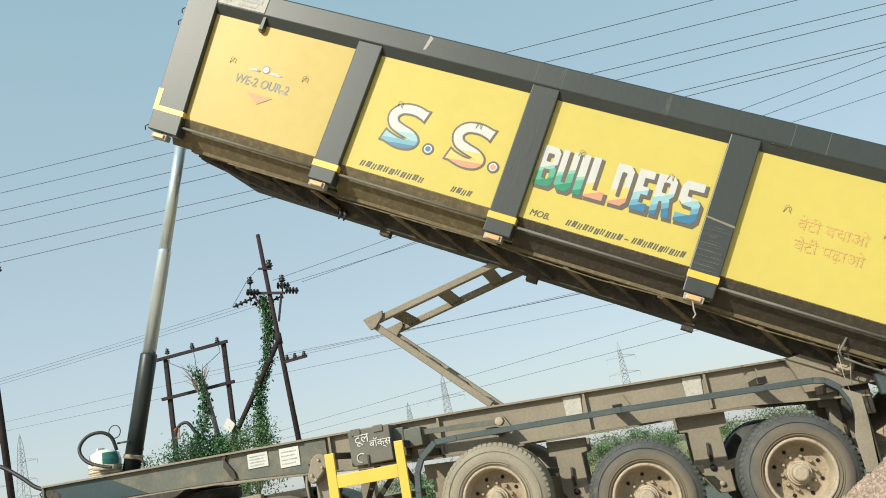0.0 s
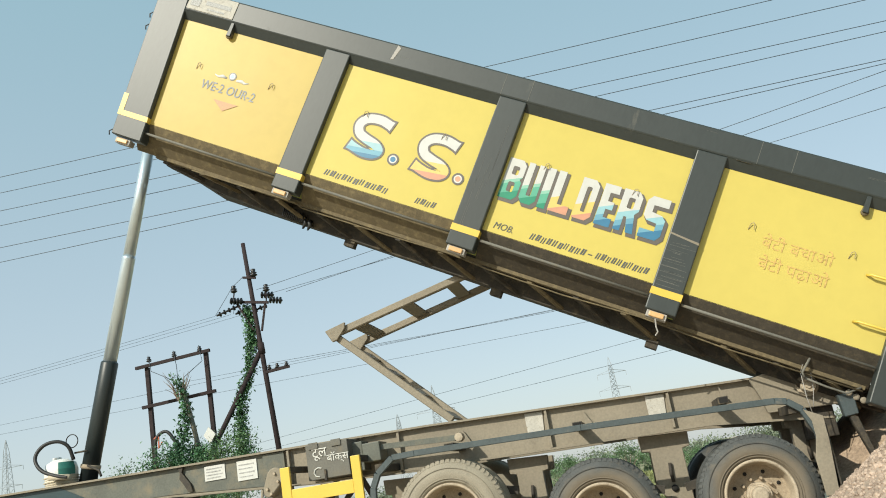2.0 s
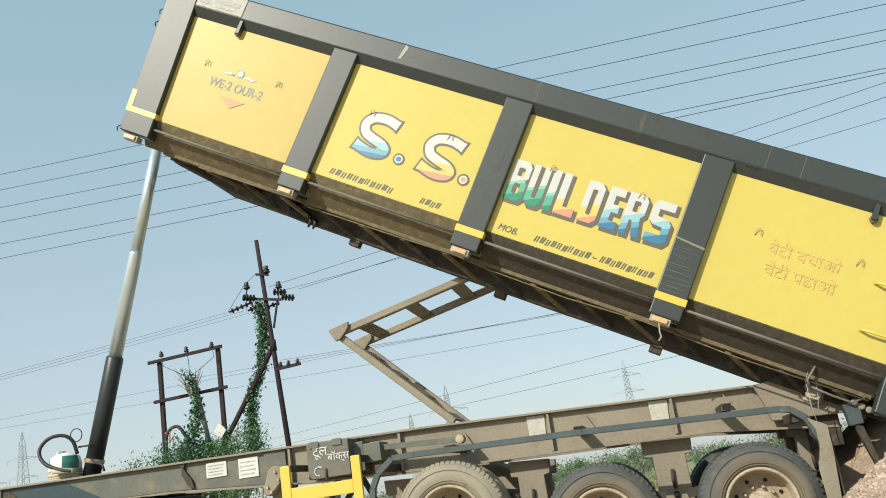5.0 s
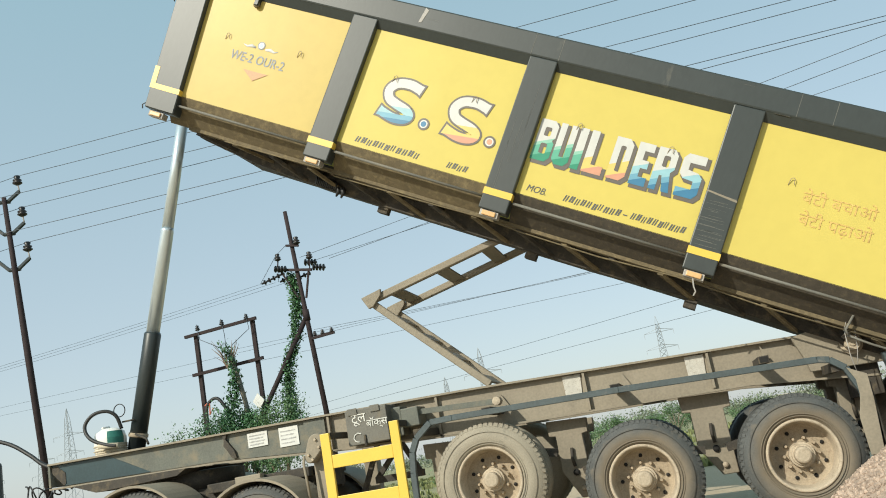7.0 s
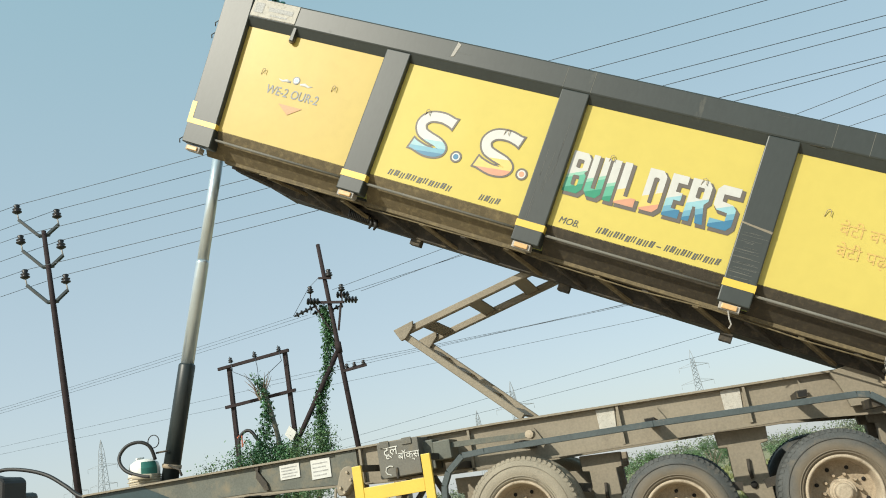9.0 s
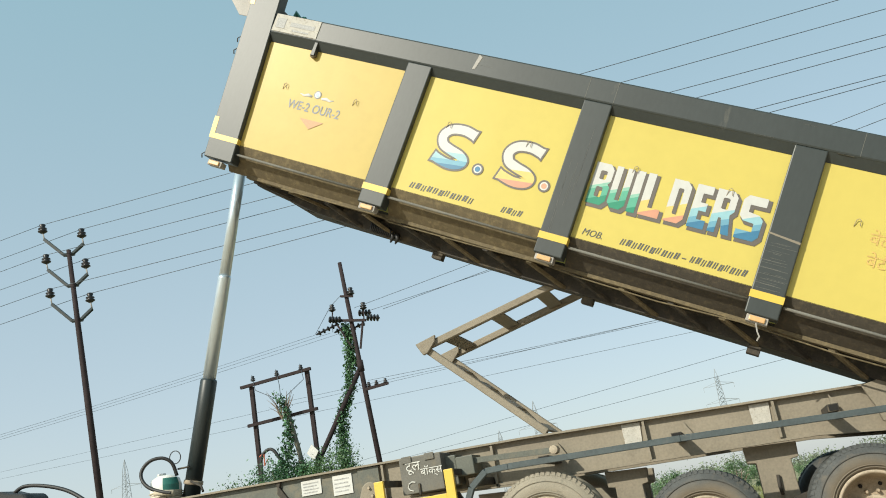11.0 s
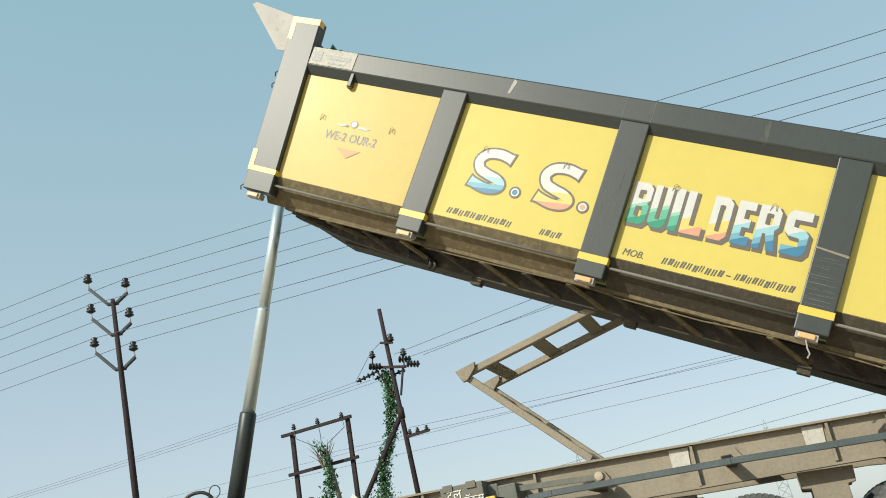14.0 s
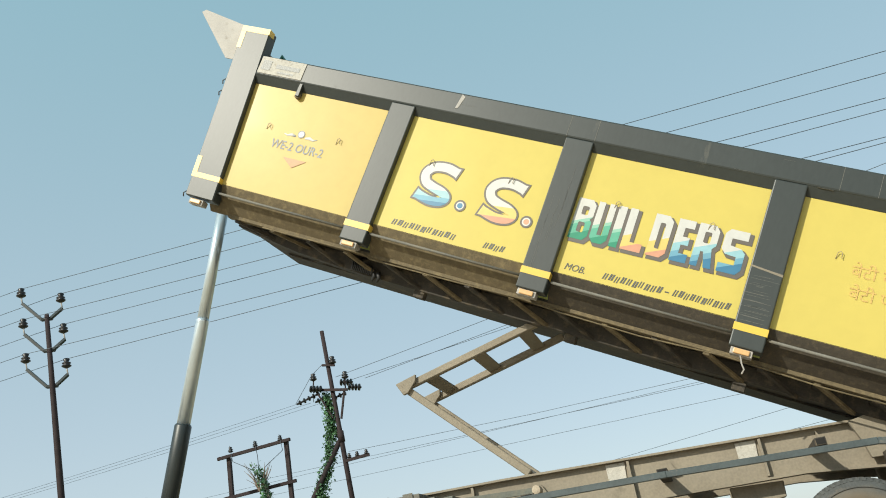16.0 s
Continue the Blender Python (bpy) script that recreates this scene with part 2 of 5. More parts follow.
def box(bm, x0, x1, y0, y1, z0, z1, bevel=0.0):
    m = Matrix.Translation(((x0 + x1) / 2, (y0 + y1) / 2, (z0 + z1) / 2)) @ Matrix.Diagonal((abs(x1 - x0), abs(y1 - y0), abs(z1 - z0), 1))
    got = bmesh.ops.create_cube(bm, size=1, matrix=m)
    if bevel:
        es = list({e for v in got["verts"] for e in v.link_edges})
        bmesh.ops.bevel(bm, geom=es, offset=bevel, segments=2, affect="EDGES", profile=0.5)
    return bm


def prism(bm, pts, y0, y1, bevel=0.0):
    """A polygon in x and z, from y0 to y1."""
    a, c = [bm.verts.new((x, y0, z)) for x, z in pts], [bm.verts.new((x, y1, z)) for x, z in pts]
    k = len(pts)
    fs = [bm.faces.new(a), bm.faces.new(c[::-1])] + [bm.faces.new((a[i], c[i], c[(i + 1) % k], a[(i + 1) % k])) for i in range(k)]
    bmesh.ops.recalc_face_normals(bm, faces=fs)
    if bevel:
        bmesh.ops.bevel(bm, geom=list({e for f in fs for e in f.edges}), offset=bevel, segments=1, affect="EDGES")
    return bm


def sweep(bm, pts, r, seg=8, flat=1.0, caps=True):
    """A tube along points; r one radius or one a point."""
    pts = [Vector(p) for p in pts]
    rs = r if isinstance(r, (list, tuple)) else [r] * len(pts)
    rings, up = [], None
    for i, p in enumerate(pts):
        d = (pts[min(i + 1, len(pts) - 1)] - pts[max(i - 1, 0)]).normalized()
        if up is None:
            up = Vector((0, 1, 0)) if abs(d.y) < 0.9 else Vector((1, 0, 0))
        s = d.cross(up).normalized()
        up = s.cross(d).normalized()
        rings.append([bm.verts.new(p + rs[i] * (math.cos(a) * s + flat * math.sin(a) * up)) for a in (2 * math.pi * k / seg + math.pi / seg for k in range(seg))])
    for a, c in zip(rings, rings[1:]):
        for k in range(seg):
            f = bm.faces.new((a[k], a[(k + 1) % seg], c[(k + 1) % seg], c[k]))
            f.smooth = seg > 5
    if caps:
        bm.faces.new(rings[0][::-1])
        bm.faces.new(rings[-1])
    return bm


def curve(pts, k=6):
    """Points along a smooth curve through the given ones."""
    p = [Vector(q) for q in pts]
    p = [2 * p[0] - p[1]] + p + [2 * p[-1] - p[-2]]
    out = []
    for a, b, c, d in zip(p, p[1:], p[2:], p[3:]):
        for i in range(k):
            t = i / k
            out.append(0.5 * (2 * b + (c - a) * t + (2 * a - 5 * b + 4 * c - d) * t * t + (3 * b - a - 3 * c + d) * t ** 3))
    return out + [p[-2]]


def lathe(bm, profile, seg=48, smooth=True, origin=(0, 0, 0), axis="y", caps=True):
    """Turns (along, radius) round an axis."""
    rings = []
    for al, r in profile:
        ring = []
        for k in range(seg):
            a = 2 * math.pi * k / seg
            c, s = r * math.cos(a), r * math.sin(a)
            v = (c, al, s) if axis == "y" else (c, s, al)
            ring.append(bm.verts.new(Vector(v) + Vector(origin)))
        rings.append(ring)
    for a, c in zip(rings, rings[1:]):
        for k in range(seg):
            f = bm.faces.new((a[k], a[(k + 1) % seg], c[(k + 1) % seg], c[k]))
            f.smooth = smooth
    if caps and profile[0][1] > 1e-4:
        bm.faces.new(rings[0])
    if caps and profile[-1][1] > 1e-4:
        bm.faces.new(rings[-1][::-1])
    bmesh.ops.remove_doubles(bm, verts=[v for ring in (rings[0], rings[-1]) for v in ring], dist=1e-5)
    return bm


def B():
    return bmesh.new()


def part(name, bm, material, parent, label=""):
    me = bpy.data.meshes.new(name)
    bmesh.ops.recalc_face_normals(bm, faces=bm.faces)
    bm.to_mesh(me)
    bm.free()
    me.materials.append(material)
    ob = new(name, me)
    ob.parent = parent
    if label:
        tagged(ob, label)
    return ob


def thing(name, label, category, at=None, group="", kind=""):
    ob = new(name)
    if at is not None:
        ob.matrix_world = at
    return tagged(ob, label, category, group, kind)


def solid(name, bm, material, label, category, group="", kind=""):
    return tagged(part(name, bm, material, None), label, category, group, kind)


def lettering(name, text, size, material, parent, m, label="", shear=0.0, width=1.0, depth=0.0008, bold=0.0):
    cu = bpy.data.curves.new(name, "FONT")
    cu.body, cu.size, cu.extrude, cu.shear, cu.align_y, cu.resolution_u = text, size, depth, shear, "BOTTOM_BASELINE", 3
    cu.offset = bold
    ob = bpy.data.objects.new(name, cu)
    me = bpy.data.meshes.new_from_object(ob)
    bpy.data.objects.remove(ob)
    me.transform(m @ Matrix.Rotation(radians(90), 4, "X") @ Matrix.Diagonal((width, 1, 1, 1)))
    me.materials.clear()
    me.materials.append(material)
    ob = new(name, me)
    ob.parent = parent
    if label:
        tagged(ob, label)
    return ob


def leaves(bm, centre, spread, count, size, rnd):
    """Folded leaves scattered through a soft ellipsoid."""
    for _ in range(count):
        d = Vector((rnd.gauss(0, 1), rnd.gauss(0, 1), rnd.gauss(0, 1))) * 0.5
        p = Vector(centre) + Vector((d.x * spread[0], d.y * spread[1], d.z * spread[2]))
        s = size * rnd.uniform(0.5, 1.3)
        q = Euler((rnd.uniform(-1.2, 1.2), rnd.uniform(-1.2, 1.2), rnd.uniform(0, 6.28))).to_matrix()
        vs = [bm.verts.new(p + q @ Vector(v) * s) for v in ((-0.5, 0, 0), (0, -0.28, 0.1), (0.5, 0, 0), (0, 0.28, 0.1))]
        bm.faces.new(vs[:3])
        bm.faces.new((vs[0], vs[2], vs[3]))


# ---- ground ----


def ground_z(x, y):
    rise = 0.03 * min(max(-x, 0.0), 14.0) * max(0.0, 1 - max(0.0, abs(y - 1.2) - 3) / 14)
    far = min(1.0, max(0.0, (abs(y) - 2.5) / 6))
    return rise - 0.02 + far * (0.10 * noise.noise((x * 0.35, y * 0.35, 2.0)) + 0.2 * noise.noise((x * 0.05, y * 0.05, 5.0)))


def build_ground():
    xs = sorted({round(s * v, 2) for s in (-1, 1) for v in [i * 0.5 for i in range(0, 40)] + [20 * 1.22 ** i for i in range(0, 27)]})
    verts = [(x, y, ground_z(x, y)) for x in xs for y in xs]
    k = len(xs)
    faces = [(i * k + j, (i + 1) * k + j, (i + 1) * k + j + 1, i * k + j + 1) for i in range(k - 1) for j in range(k - 1)]
    me = bpy.data.meshes.new("ground")
    me.from_pydata(verts, [], faces)
    me.polygons.foreach_set("use_smooth", [True] * len(faces))
    me.materials.append(M_GROUND)
    tagged(new("ground", me), "tan earth yard running into rough green field", "ground", kind="structure")


build_ground()

# ---- tipper trailer: frame ----
TILT = 30.0
POST_U = (-5.41, -3.42, -1.41)
trailer = thing("tipper_trailer", "three-axle tipping trailer with raised yellow and grey body", "trailer", pose(0, 0, 0))


def top_z(x):
    return 1.587 - 0.031 * x if x > -2.95 else 1.678 - 0.0133 * (x + 2.95)


def frame_beam(y):
    xs = (0.95, -0.2, -2.95, -4.4, -5.8, -7.90)
    low = (1.10, 1.22, 1.265, 1.32, 1.42, 1.47)
    bm = B()
    web = [(x, top_z(x) - 0.02) for x in xs] + [(-7.72, low[-1])] + [(x, z) for x, z in zip(xs[-2::-1], low[-2::-1])]
    prism(bm, web, y, y + 0.014)
    top = [(x, top_z(x)) for x in xs]
    prism(bm, top + [(x, z - 0.02) for x, z in top[::-1]], y - 0.07, y + 0.08)
    bot = [(x, z) for x, z in zip(xs, low)]
    prism(bm, bot + [(x, z - 0.02) for x, z in bot[::-1]], y - 0.06, y + 0.08)
    return bm


part("frame_beam", frame_beam(0.75), M_FRAME, trailer, "dusty tan steel I-beam")
part("frame_beam", frame_beam(1.74), M_FRAME, trailer, "dusty tan steel I-beam")
for x in (-7.5, -6.4, -5.2, -3.9, -2.6, -1.3, 0.0, 0.85):
    part("cross_member", box(B(), x - 0.05, x + 0.05, 0.77, 1.74, top_z(x) - 0.26, top_z(x) - 0.04, 0.006), M_FRAME, trailer)
# painted gooseneck skin over the forward web
neck = B()
prism(neck, [(-4.55, top_z(-4.55) - 0.024), (-7.904, top_z(-7.90) - 0.024), (-7.718, 1.473), (-5.8, 1.428), (-4.55, 1.335)], 0.738, 0.748)
part("neck_plate", neck, M_NECK, trailer, "teal grey painted gooseneck side")
# the body's slanting shadow on the neck, laid on as a dark plate
part("nose_shadow_plate", prism(B(), [(-7.902, top_z(-7.9) - 0.026), (-7.13, top_z(-7.13) - 0.026), (-6.62, 1.452), (-7.716, 1.476)], 0.729, 0.7375), M_NECK_SHADE, trailer, "gooseneck nose with the body's shadow painted on in dark teal")
part("nose_fold", prism(B(), [(-7.90, 1.70), (-7.80, 1.70), (-7.70, 1.62), (-7.70, 1.50), (-7.73, 1.48), (-7.86, 1.62)], 0.722, 0.7285), M_UNDER, trailer)
# torn plate edge; its black colour also paints the shadow line beside it
part("torn_plate_edge", prism(B(), [(-5.70, 1.70), (-5.64, 1.697), (-5.66, 1.64), (-5.62, 1.58), (-5.57, 1.51), (-5.55, 1.425), (-5.60, 1.427), (-5.64, 1.50), (-5.69, 1.57), (-5.68, 1.63)], 0.70, 0.7375), M_UNDER, trailer, "torn plate edge, coloured dark for its shadow line")
part("front_plate", box(B(), -7.91, -7.88, 0.70, 1.80, 1.48, 1.745, 0.004), M_NECK, trailer)
part("coupling_plate", prism(B(), [(-7.5, 1.44), (-6.08, 1.41), (-6.2, 1.35), (-7.2, 1.33)], 0.55, 1.95), M_UNDER, trailer, "greasy black coupling plate")
# stiffeners, patches and papers on the near web
for x in (-4.45, -3.25, -1.72, -0.52, 0.45):
    part("stiffener", prism(B(), [(x - 0.012, top_z(x) - 0.03), (x + 0.012, top_z(x) - 0.03), (x + 0.012, 1.24), (x - 0.012, 1.24)], 0.69, 0.747), M_FRAME, trailer)
for x in (-1.935, -0.735):
    z = top_z(x) - 0.03
    part("reflector_plate", prism(B(), [(x, z), (x + 0.185, z - 0.006), (x + 0.17, z - 0.20), (x + 0.005, z - 0.20)], 0.735, 0.745, 0.002), M_WHITE, trailer, "worn whitish reflector plate")
for x, w, h in ((-5.41, 0.235, 0.155), (-5.04, 0.225, 0.205)):
    z = top_z(x) - 0.055
    sheet = part("paper_plate", box(B(), x, x + w, 0.726, 0.734, z - h, z, 0.002), M_PWHITE, trailer, "white notice plate with unreadable print")
    for k in range(4):
        zz = z - h * (0.2 + 0.2 * k)
        part("print_bar", box(B(), x + 0.02, x + w - 0.03 - 0.02 * (k % 2), 0.7235, 0.7265, zz - 0.008, zz + 0.004), M_PRINT, sheet)
part("side_plate", box(B(), -4.74, -4.50, 0.715, 0.736, 1.43, 1.675, 0.004), M_NECK, trailer, "dark grey plate on the frame")
part("hinge_cheek", prism(B(), [(0.25, 1.56), (0.55, 1.62), (0.95, 1.50), (1.0, 1.20), (0.35, 1.22), (0.32, 1.36)], 0.62, 0.68, 0.006), M_FRAME, trailer, "dusty hinge cheek plate")
part("hinge_cheek", prism(B(), [(0.25, 1.56), (0.55, 1.62), (0.95, 1.50), (1.0, 1.20), (0.35, 1.22), (0.32, 1.36)], 1.82, 1.88, 0.006), M_FRAME, trailer)
part("hinge_pin", lathe(B(), [(0.50, 0.0), (0.50, 0.030), (0.512, 0.034), (0.512, 0.066), (0.53, 0.072), (0.575, 0.072), (0.58, 0.10), (0.70, 0.10)], 28, False, origin=(0.745, 0, 1.41)), M_RIM, trailer, "dust-caked round hinge pin")
# guard rail with brackets
rail = [(-3.42, 0.62), (-3.41, 0.95), (-3.39, 1.14), (-3.33, 1.26), (-3.17, 1.385), (-2.95, 1.39), (-1.37, 1.36), (0.34, 1.30), (0.44, 1.28), (0.55, 1.19), (0.63, 0.98), (0.63, 0.72), (0.64, 0.42)]
bm = B()
for (a, c), (p, q) in zip(rail, rail[1:]):
    d = Vector((p - a, 0, q - c)).normalized()
    nrm = Vector((-d.z, 0, d.x)) * 0.028
    prism(bm, [(a + nrm.x, c + nrm.z), (p + nrm.x, q + nrm.z), (p - nrm.x, q - nrm.z), (a - nrm.x, c - nrm.z)], 0.03, 0.085, 0.004)
part("guard_rail", bm, M_RAIL, trailer, "bent blue-grey side guard rail")
part("guard_end_plate", prism(B(), [(0.55, 1.19), (0.70, 1.11), (0.70, 0.90), (0.67, 0.45), (0.56, 0.45), (0.55, 0.76), (0.60, 0.95), (0.60, 1.08)], 0.018, 0.028, 0.003), M_FRAME, trailer, "mud-caked tan guard end plate")
for x in (-2.62, -1.40, -0.08):
    z = 1.375 if x < -2 else 1.365
    arm = part("guard_bracket", box(B(), x - 0.045, x + 0.045, 0.086, 0.735, z - 0.01, z + 0.055, 0.004), M_UNDER, trailer, "square black bracket tube")
    # black cap painted for the shade inside the tube; the box is solid
    part("tube_mouth", box(B(), x - 0.036, x + 0.036, 0.083, 0.0855, z - 0.002, z + 0.047), M_HOLE, arm)
    part("gusset", prism(B(), [(x + 0.05, z + 0.05), (x + 0.05, z + 0.18), (x + 0.12, z + 0.05)], 0.70, 0.737), M_FRAME, arm)
part("guard_bracket", box(B(), -3.36, -3.28, 0.086, 0.735, 1.28, 1.35, 0.004), M_UNDER, trailer)
part("guard_bracket", box(B(), 0.44, 0.52, 0.086, 0.62, 1.17, 1.25, 0.004), M_UNDER, trailer)
part("jack_tube", sweep(B(), [(-3.42, 0.5, 1.53), (-2.62, 0.5, 1.49)], 0.038, 4), M_NECK, trailer, "grey jack tube with rusty end")
part("jack_end", lathe(B(), [(0.44, 0.02), (0.445, 0.042), (0.56, 0.045), (0.565, 0.03)], 9, False, origin=(-2.58, 0, 1.49)), M_RIM, trailer)
part("jack_clamp", box(B(), -3.56, -3.38, 0.42, 0.72, 1.40, 1.585, 0.008), M_NECK, trailer)
part("jack_clamp", box(B(), -3.73, -3.58, 0.5, 0.74, 1.33, 1.62, 0.01), M_NECK, trailer)
# suspension hangers
for x, s in ((-0.64, 1.0), (-2.0, 0.85), (-3.32, 0.8), (0.66, 0.7)):
    for y in (0.86, 1.51):
        hang = part("suspension_hanger", prism(B(), [(x - 0.24 * s, 1.21), (x + 0.24 * s, 1.19), (x + 0.23 * s, 1.05), (x + 0.16 * s, 1.04), (x + 0.17 * s, 0.43), (x + 0.02, 0.43), (x - 0.15 * s, 0.70), (x - 0.15 * s, 1.05), (x - 0.23 * s, 1.06)], y, y + 0.13, 0.006), M_FRAME, trailer, "dusty tan suspension hanger bracket")
        if y < 1:
            part("bolt", lathe(B(), [(y - 0.03, 0.0), (y - 0.03, 0.026), (y, 0.03)], 10, origin=(x + 0.06, 0, 0.52)), M_RIM, hang)
            part("bolt", lathe(B(), [(y - 0.02, 0.0), (y - 0.02, 0.032), (y, 0.034)], 10, origin=(x + 0.01, 0, 0.68)), M_HOLE, hang)
            part("shackle", sweep(B(), [(x + 0.01, y - 0.02, 0.92), (x + 0.0, y - 0.03, 0.82), (x + 0.01, y - 0.02, 0.74)], 0.018, 6), M_UNDER, hang)
for x, z in ((0.04, 0.54), (-1.315, 0.55), (-2.69, 0.76)):
    part("leaf_spring", sweep(B(), [(x - 0.58, 0.66, z + 0.14), (x - 0.3, 0.66, z + 0.19), (x, 0.66, z + 0.21), (x + 0.3, 0.66, z + 0.19), (x + 0.58, 0.66, z + 0.14)], 0.055, 4), M_UNDER, trailer)
    part("axle", sweep(B(), [(x, 0.3, z), (x, 2.2, z)], 0.065, 12), M_UNDER, trailer)


def build_wheel(tyre_mat, y_in):
    """Dual wheel; the outer side faces -y."""
    bm = B()
    prof = [(0.05, 0.300), (0.02, 0.316), (0.0, 0.37), (0.005, 0.42), (0.03, 0.475), (0.05, 0.50), (0.062, 0.515), (0.14, 0.522), (0.218, 0.515), (0.25, 0.475), (0.28, 0.40), (0.26, 0.30), (0.23, 0.285)]
    lathe(bm, prof, 96, caps=False)
    tyre = part("tyre", bm, tyre_mat, None)
    lug = B()
    for k in range(64):
        a = 2 * math.pi * k / 64
        m = Matrix.Rotation(a, 4, "Y")
        g = bmesh.ops.create_cube(lug, size=1, matrix=m @ Matrix.Translation((0.499, 0.060, 0)) @ Matrix.Rotation(0.5, 4, "Z") @ Matrix.Diagonal((0.030, 0.030, 0.030, 1)))
        g = bmesh.ops.create_cube(lug, size=1, matrix=m @ Matrix.Translation((0.518, 0.14, 0.012)) @ Matrix.Diagonal((0.016, 0.10, 0.036, 1)))
    tread = part("tread_lug", lug, tyre_mat, tyre)
    bm = B()
    for k in range(3):
        r = (0.330, 0.350, 0.445)[k]
        lathe(bm, [(0.004 - 0.003 * (k == 1), r - 0.004), (-0.003 + 0.02 * (k == 2), r), (0.004 + 0.012 * (k == 2), r + 0.004)], 64, caps=False)
    part("sidewall_ring", bm, tyre_mat, tyre)
    inner = part("inner_tyre", lathe(B(), [(y + 0.33, r) for y, r in prof], 64, caps=False), tyre_mat, tyre)
    bm = B()
    lathe(bm, [(0.03, 0.280), (0.012, 0.286), (0.008, 0.302), (0.02, 0.310), (0.05, 0.304), (0.07, 0.284), (0.14, 0.272), (0.20, 0.260)][::-1], 64, caps=False)
    rim = part("rim", bm, M_RIM, None)
    part("wheel_dish", lathe(B(), [(0.199, 0.2605), (0.222, 0.235), (0.215, 0.17), (0.195, 0.12), (0.190, 0.0)][::-1], 64, caps=False), M_DISH, rim)
    for k in range(8):
        a = 2 * math.pi * (k + 0.5) / 8
        c = (0.205 * math.cos(a), 0, 0.205 * math.sin(a))
        # black disc painted for the shade in the opening
        part("hand_hole", lathe(B(), [(0.2095, 0.0), (0.2095, 0.017), (0.225, 0.018)], 10, origin=c), M_HOLE, rim)
    for k in range(10):
        a = 2 * math.pi * k / 10
        part("wheel_nut", lathe(B(), [(0.150, 0.0), (0.150, 0.012), (0.175, 0.017), (0.205, 0.019)], 6, False, origin=(0.145 * math.cos(a), 0, 0.145 * math.sin(a))), M_DISH, rim)
    hub = part("hub", lathe(B(), [(0.05, 0.0), (0.05, 0.052), (0.056, 0.064), (0.064, 0.070), (0.125, 0.074), (0.128, 0.088), (0.145, 0.092), (0.148, 0.108), (0.20, 0.112)], 20, False), M_RIM, rim, "dusty round hub cap")
    return tyre, rim


def set_wheel(x, z, y, parent, tyre_mat, flip=False):
    tyre, rim = build_wheel(tyre_mat, 0)
    rim.parent = tyre
    # sub-parts of the rim hang beside it, one level down
    for o in list(rim.children):
        o.parent = tyre
    tyre.name = "wheel"
    tyre.parent = parent
    m = pose(x, y, z, 0, 17 * x, 0)
    tyre.matrix_basis = m if not flip else m @ Matrix.Rotation(math.pi, 4, "Z")
    return tyre


HUBS = ((0.042, 0.535, M_RUBBER), (-1.315, 0.55, M_RUBBER), (-2.69, 0.765, M_TYRETAN))
for x, z, tm in HUBS:
    set_wheel(x, z, 0.02, trailer, tm)
    set_wheel(x, z, 2.48, trailer, tm, True)
# brake chambers and mud flap behind the last axle
part("mud_flap", box(B(), 0.70, 0.715, 0.05, 0.60, 0.45, 1.05, 0.003), M_UNDER, trailer)
part("tail_bracket", prism(B(), [(0.92, 1.27), (1.06, 1.28), (1.06, 1.08), (0.94, 1.07)], 0.30, 0.40, 0.008), M_RAIL, trailer, "grey tail bracket")
part("tail_bracket", prism(B(), [(0.98, 1.06), (1.05, 1.06), (1.12, 0.72), (1.08, 0.70)], 0.32, 0.40, 0.006), M_UNDER, trailer)
# dark block added to fill the gap where the background lies in shadow
part("rear_gap_block", box(B(), 0.66, 0.94, 0.70, 1.80, 0.92, 1.36, 0.01), M_UNDER, trailer)
part("tail_wire", sweep(B(), [(0.66, 0.28, 1.52), (0.70, 0.26, 1.60), (0.75, 0.28, 1.54), (0.73, 0.27, 1.36), (0.69, 0.26, 1.20)], 0.004, 6), M_LIGHTSTEEL, trailer, "thin hanging wire loop")
part("tail_wire", sweep(B(), [(0.66, 0.28, 1.52), (0.655, 0.27, 1.30), (0.67, 0.26, 1.12)], 0.004, 6), M_LIGHTSTEEL, trailer)
part("torn_flap", prism(B(), [(0.99, 1.07), (1.03, 1.07), (1.09, 0.86), (1.10, 0.76), (1.06, 0.78)], 0.33, 0.342), M_FRAME, trailer, "torn dusty metal flap")
ch = B()
for k in range(9):
    s = k / 8
    lathe(ch, [(-0.008, 0.012), (-0.008, 0.03), (0.008, 0.03), (0.008, 0.012)], 10, origin=(1.02 + 0.42 * s, 0.3, 1.27 - 0.10 * math.sin(math.pi * s) - 0.06 * s))
part("chain", ch, M_FRAME, trailer, "sagging dusty safety chain")

# side ladder guard, landing leg, tool box
yg = B()
for x0, x1 in ((-4.28, -4.185), (-3.565, -3.475)):
    box(yg, x0, x1, 0.0, 0.04, 0.42, 1.465, 0.005)
for z0, z1 in ((1.125, 1.25), (0.72, 0.86)):
    box(yg, -4.184, -3.566, 0.004, 0.036, z0, z1, 0.004)
part("side_guard", yg, M_STRIPE, trailer, "yellow ladder-shaped side guard")
for x in (-4.23, -3.54):
    part("guard_arm", box(B(), x - 0.03, x + 0.03, 0.041, 0.74, 1.41, 1.47, 0.004), M_UNDER, trailer)
leg = part("landing_leg", box(B(), -4.56, -4.40, 0.42, 0.58, 0.42, 1.40, 0.012), M_FRAME, trailer, "dusty landing leg with gear case")
pear = [(-4.45 + 0.095 * math.cos(radians(a)), 1.405 + 0.095 * math.sin(radians(a))) for a in range(-30, 151, 20)] + [(-4.535 + 0.06 * math.cos(radians(a)), 1.275 + 0.06 * math.sin(radians(a))) for a in range(150, 331, 20)]
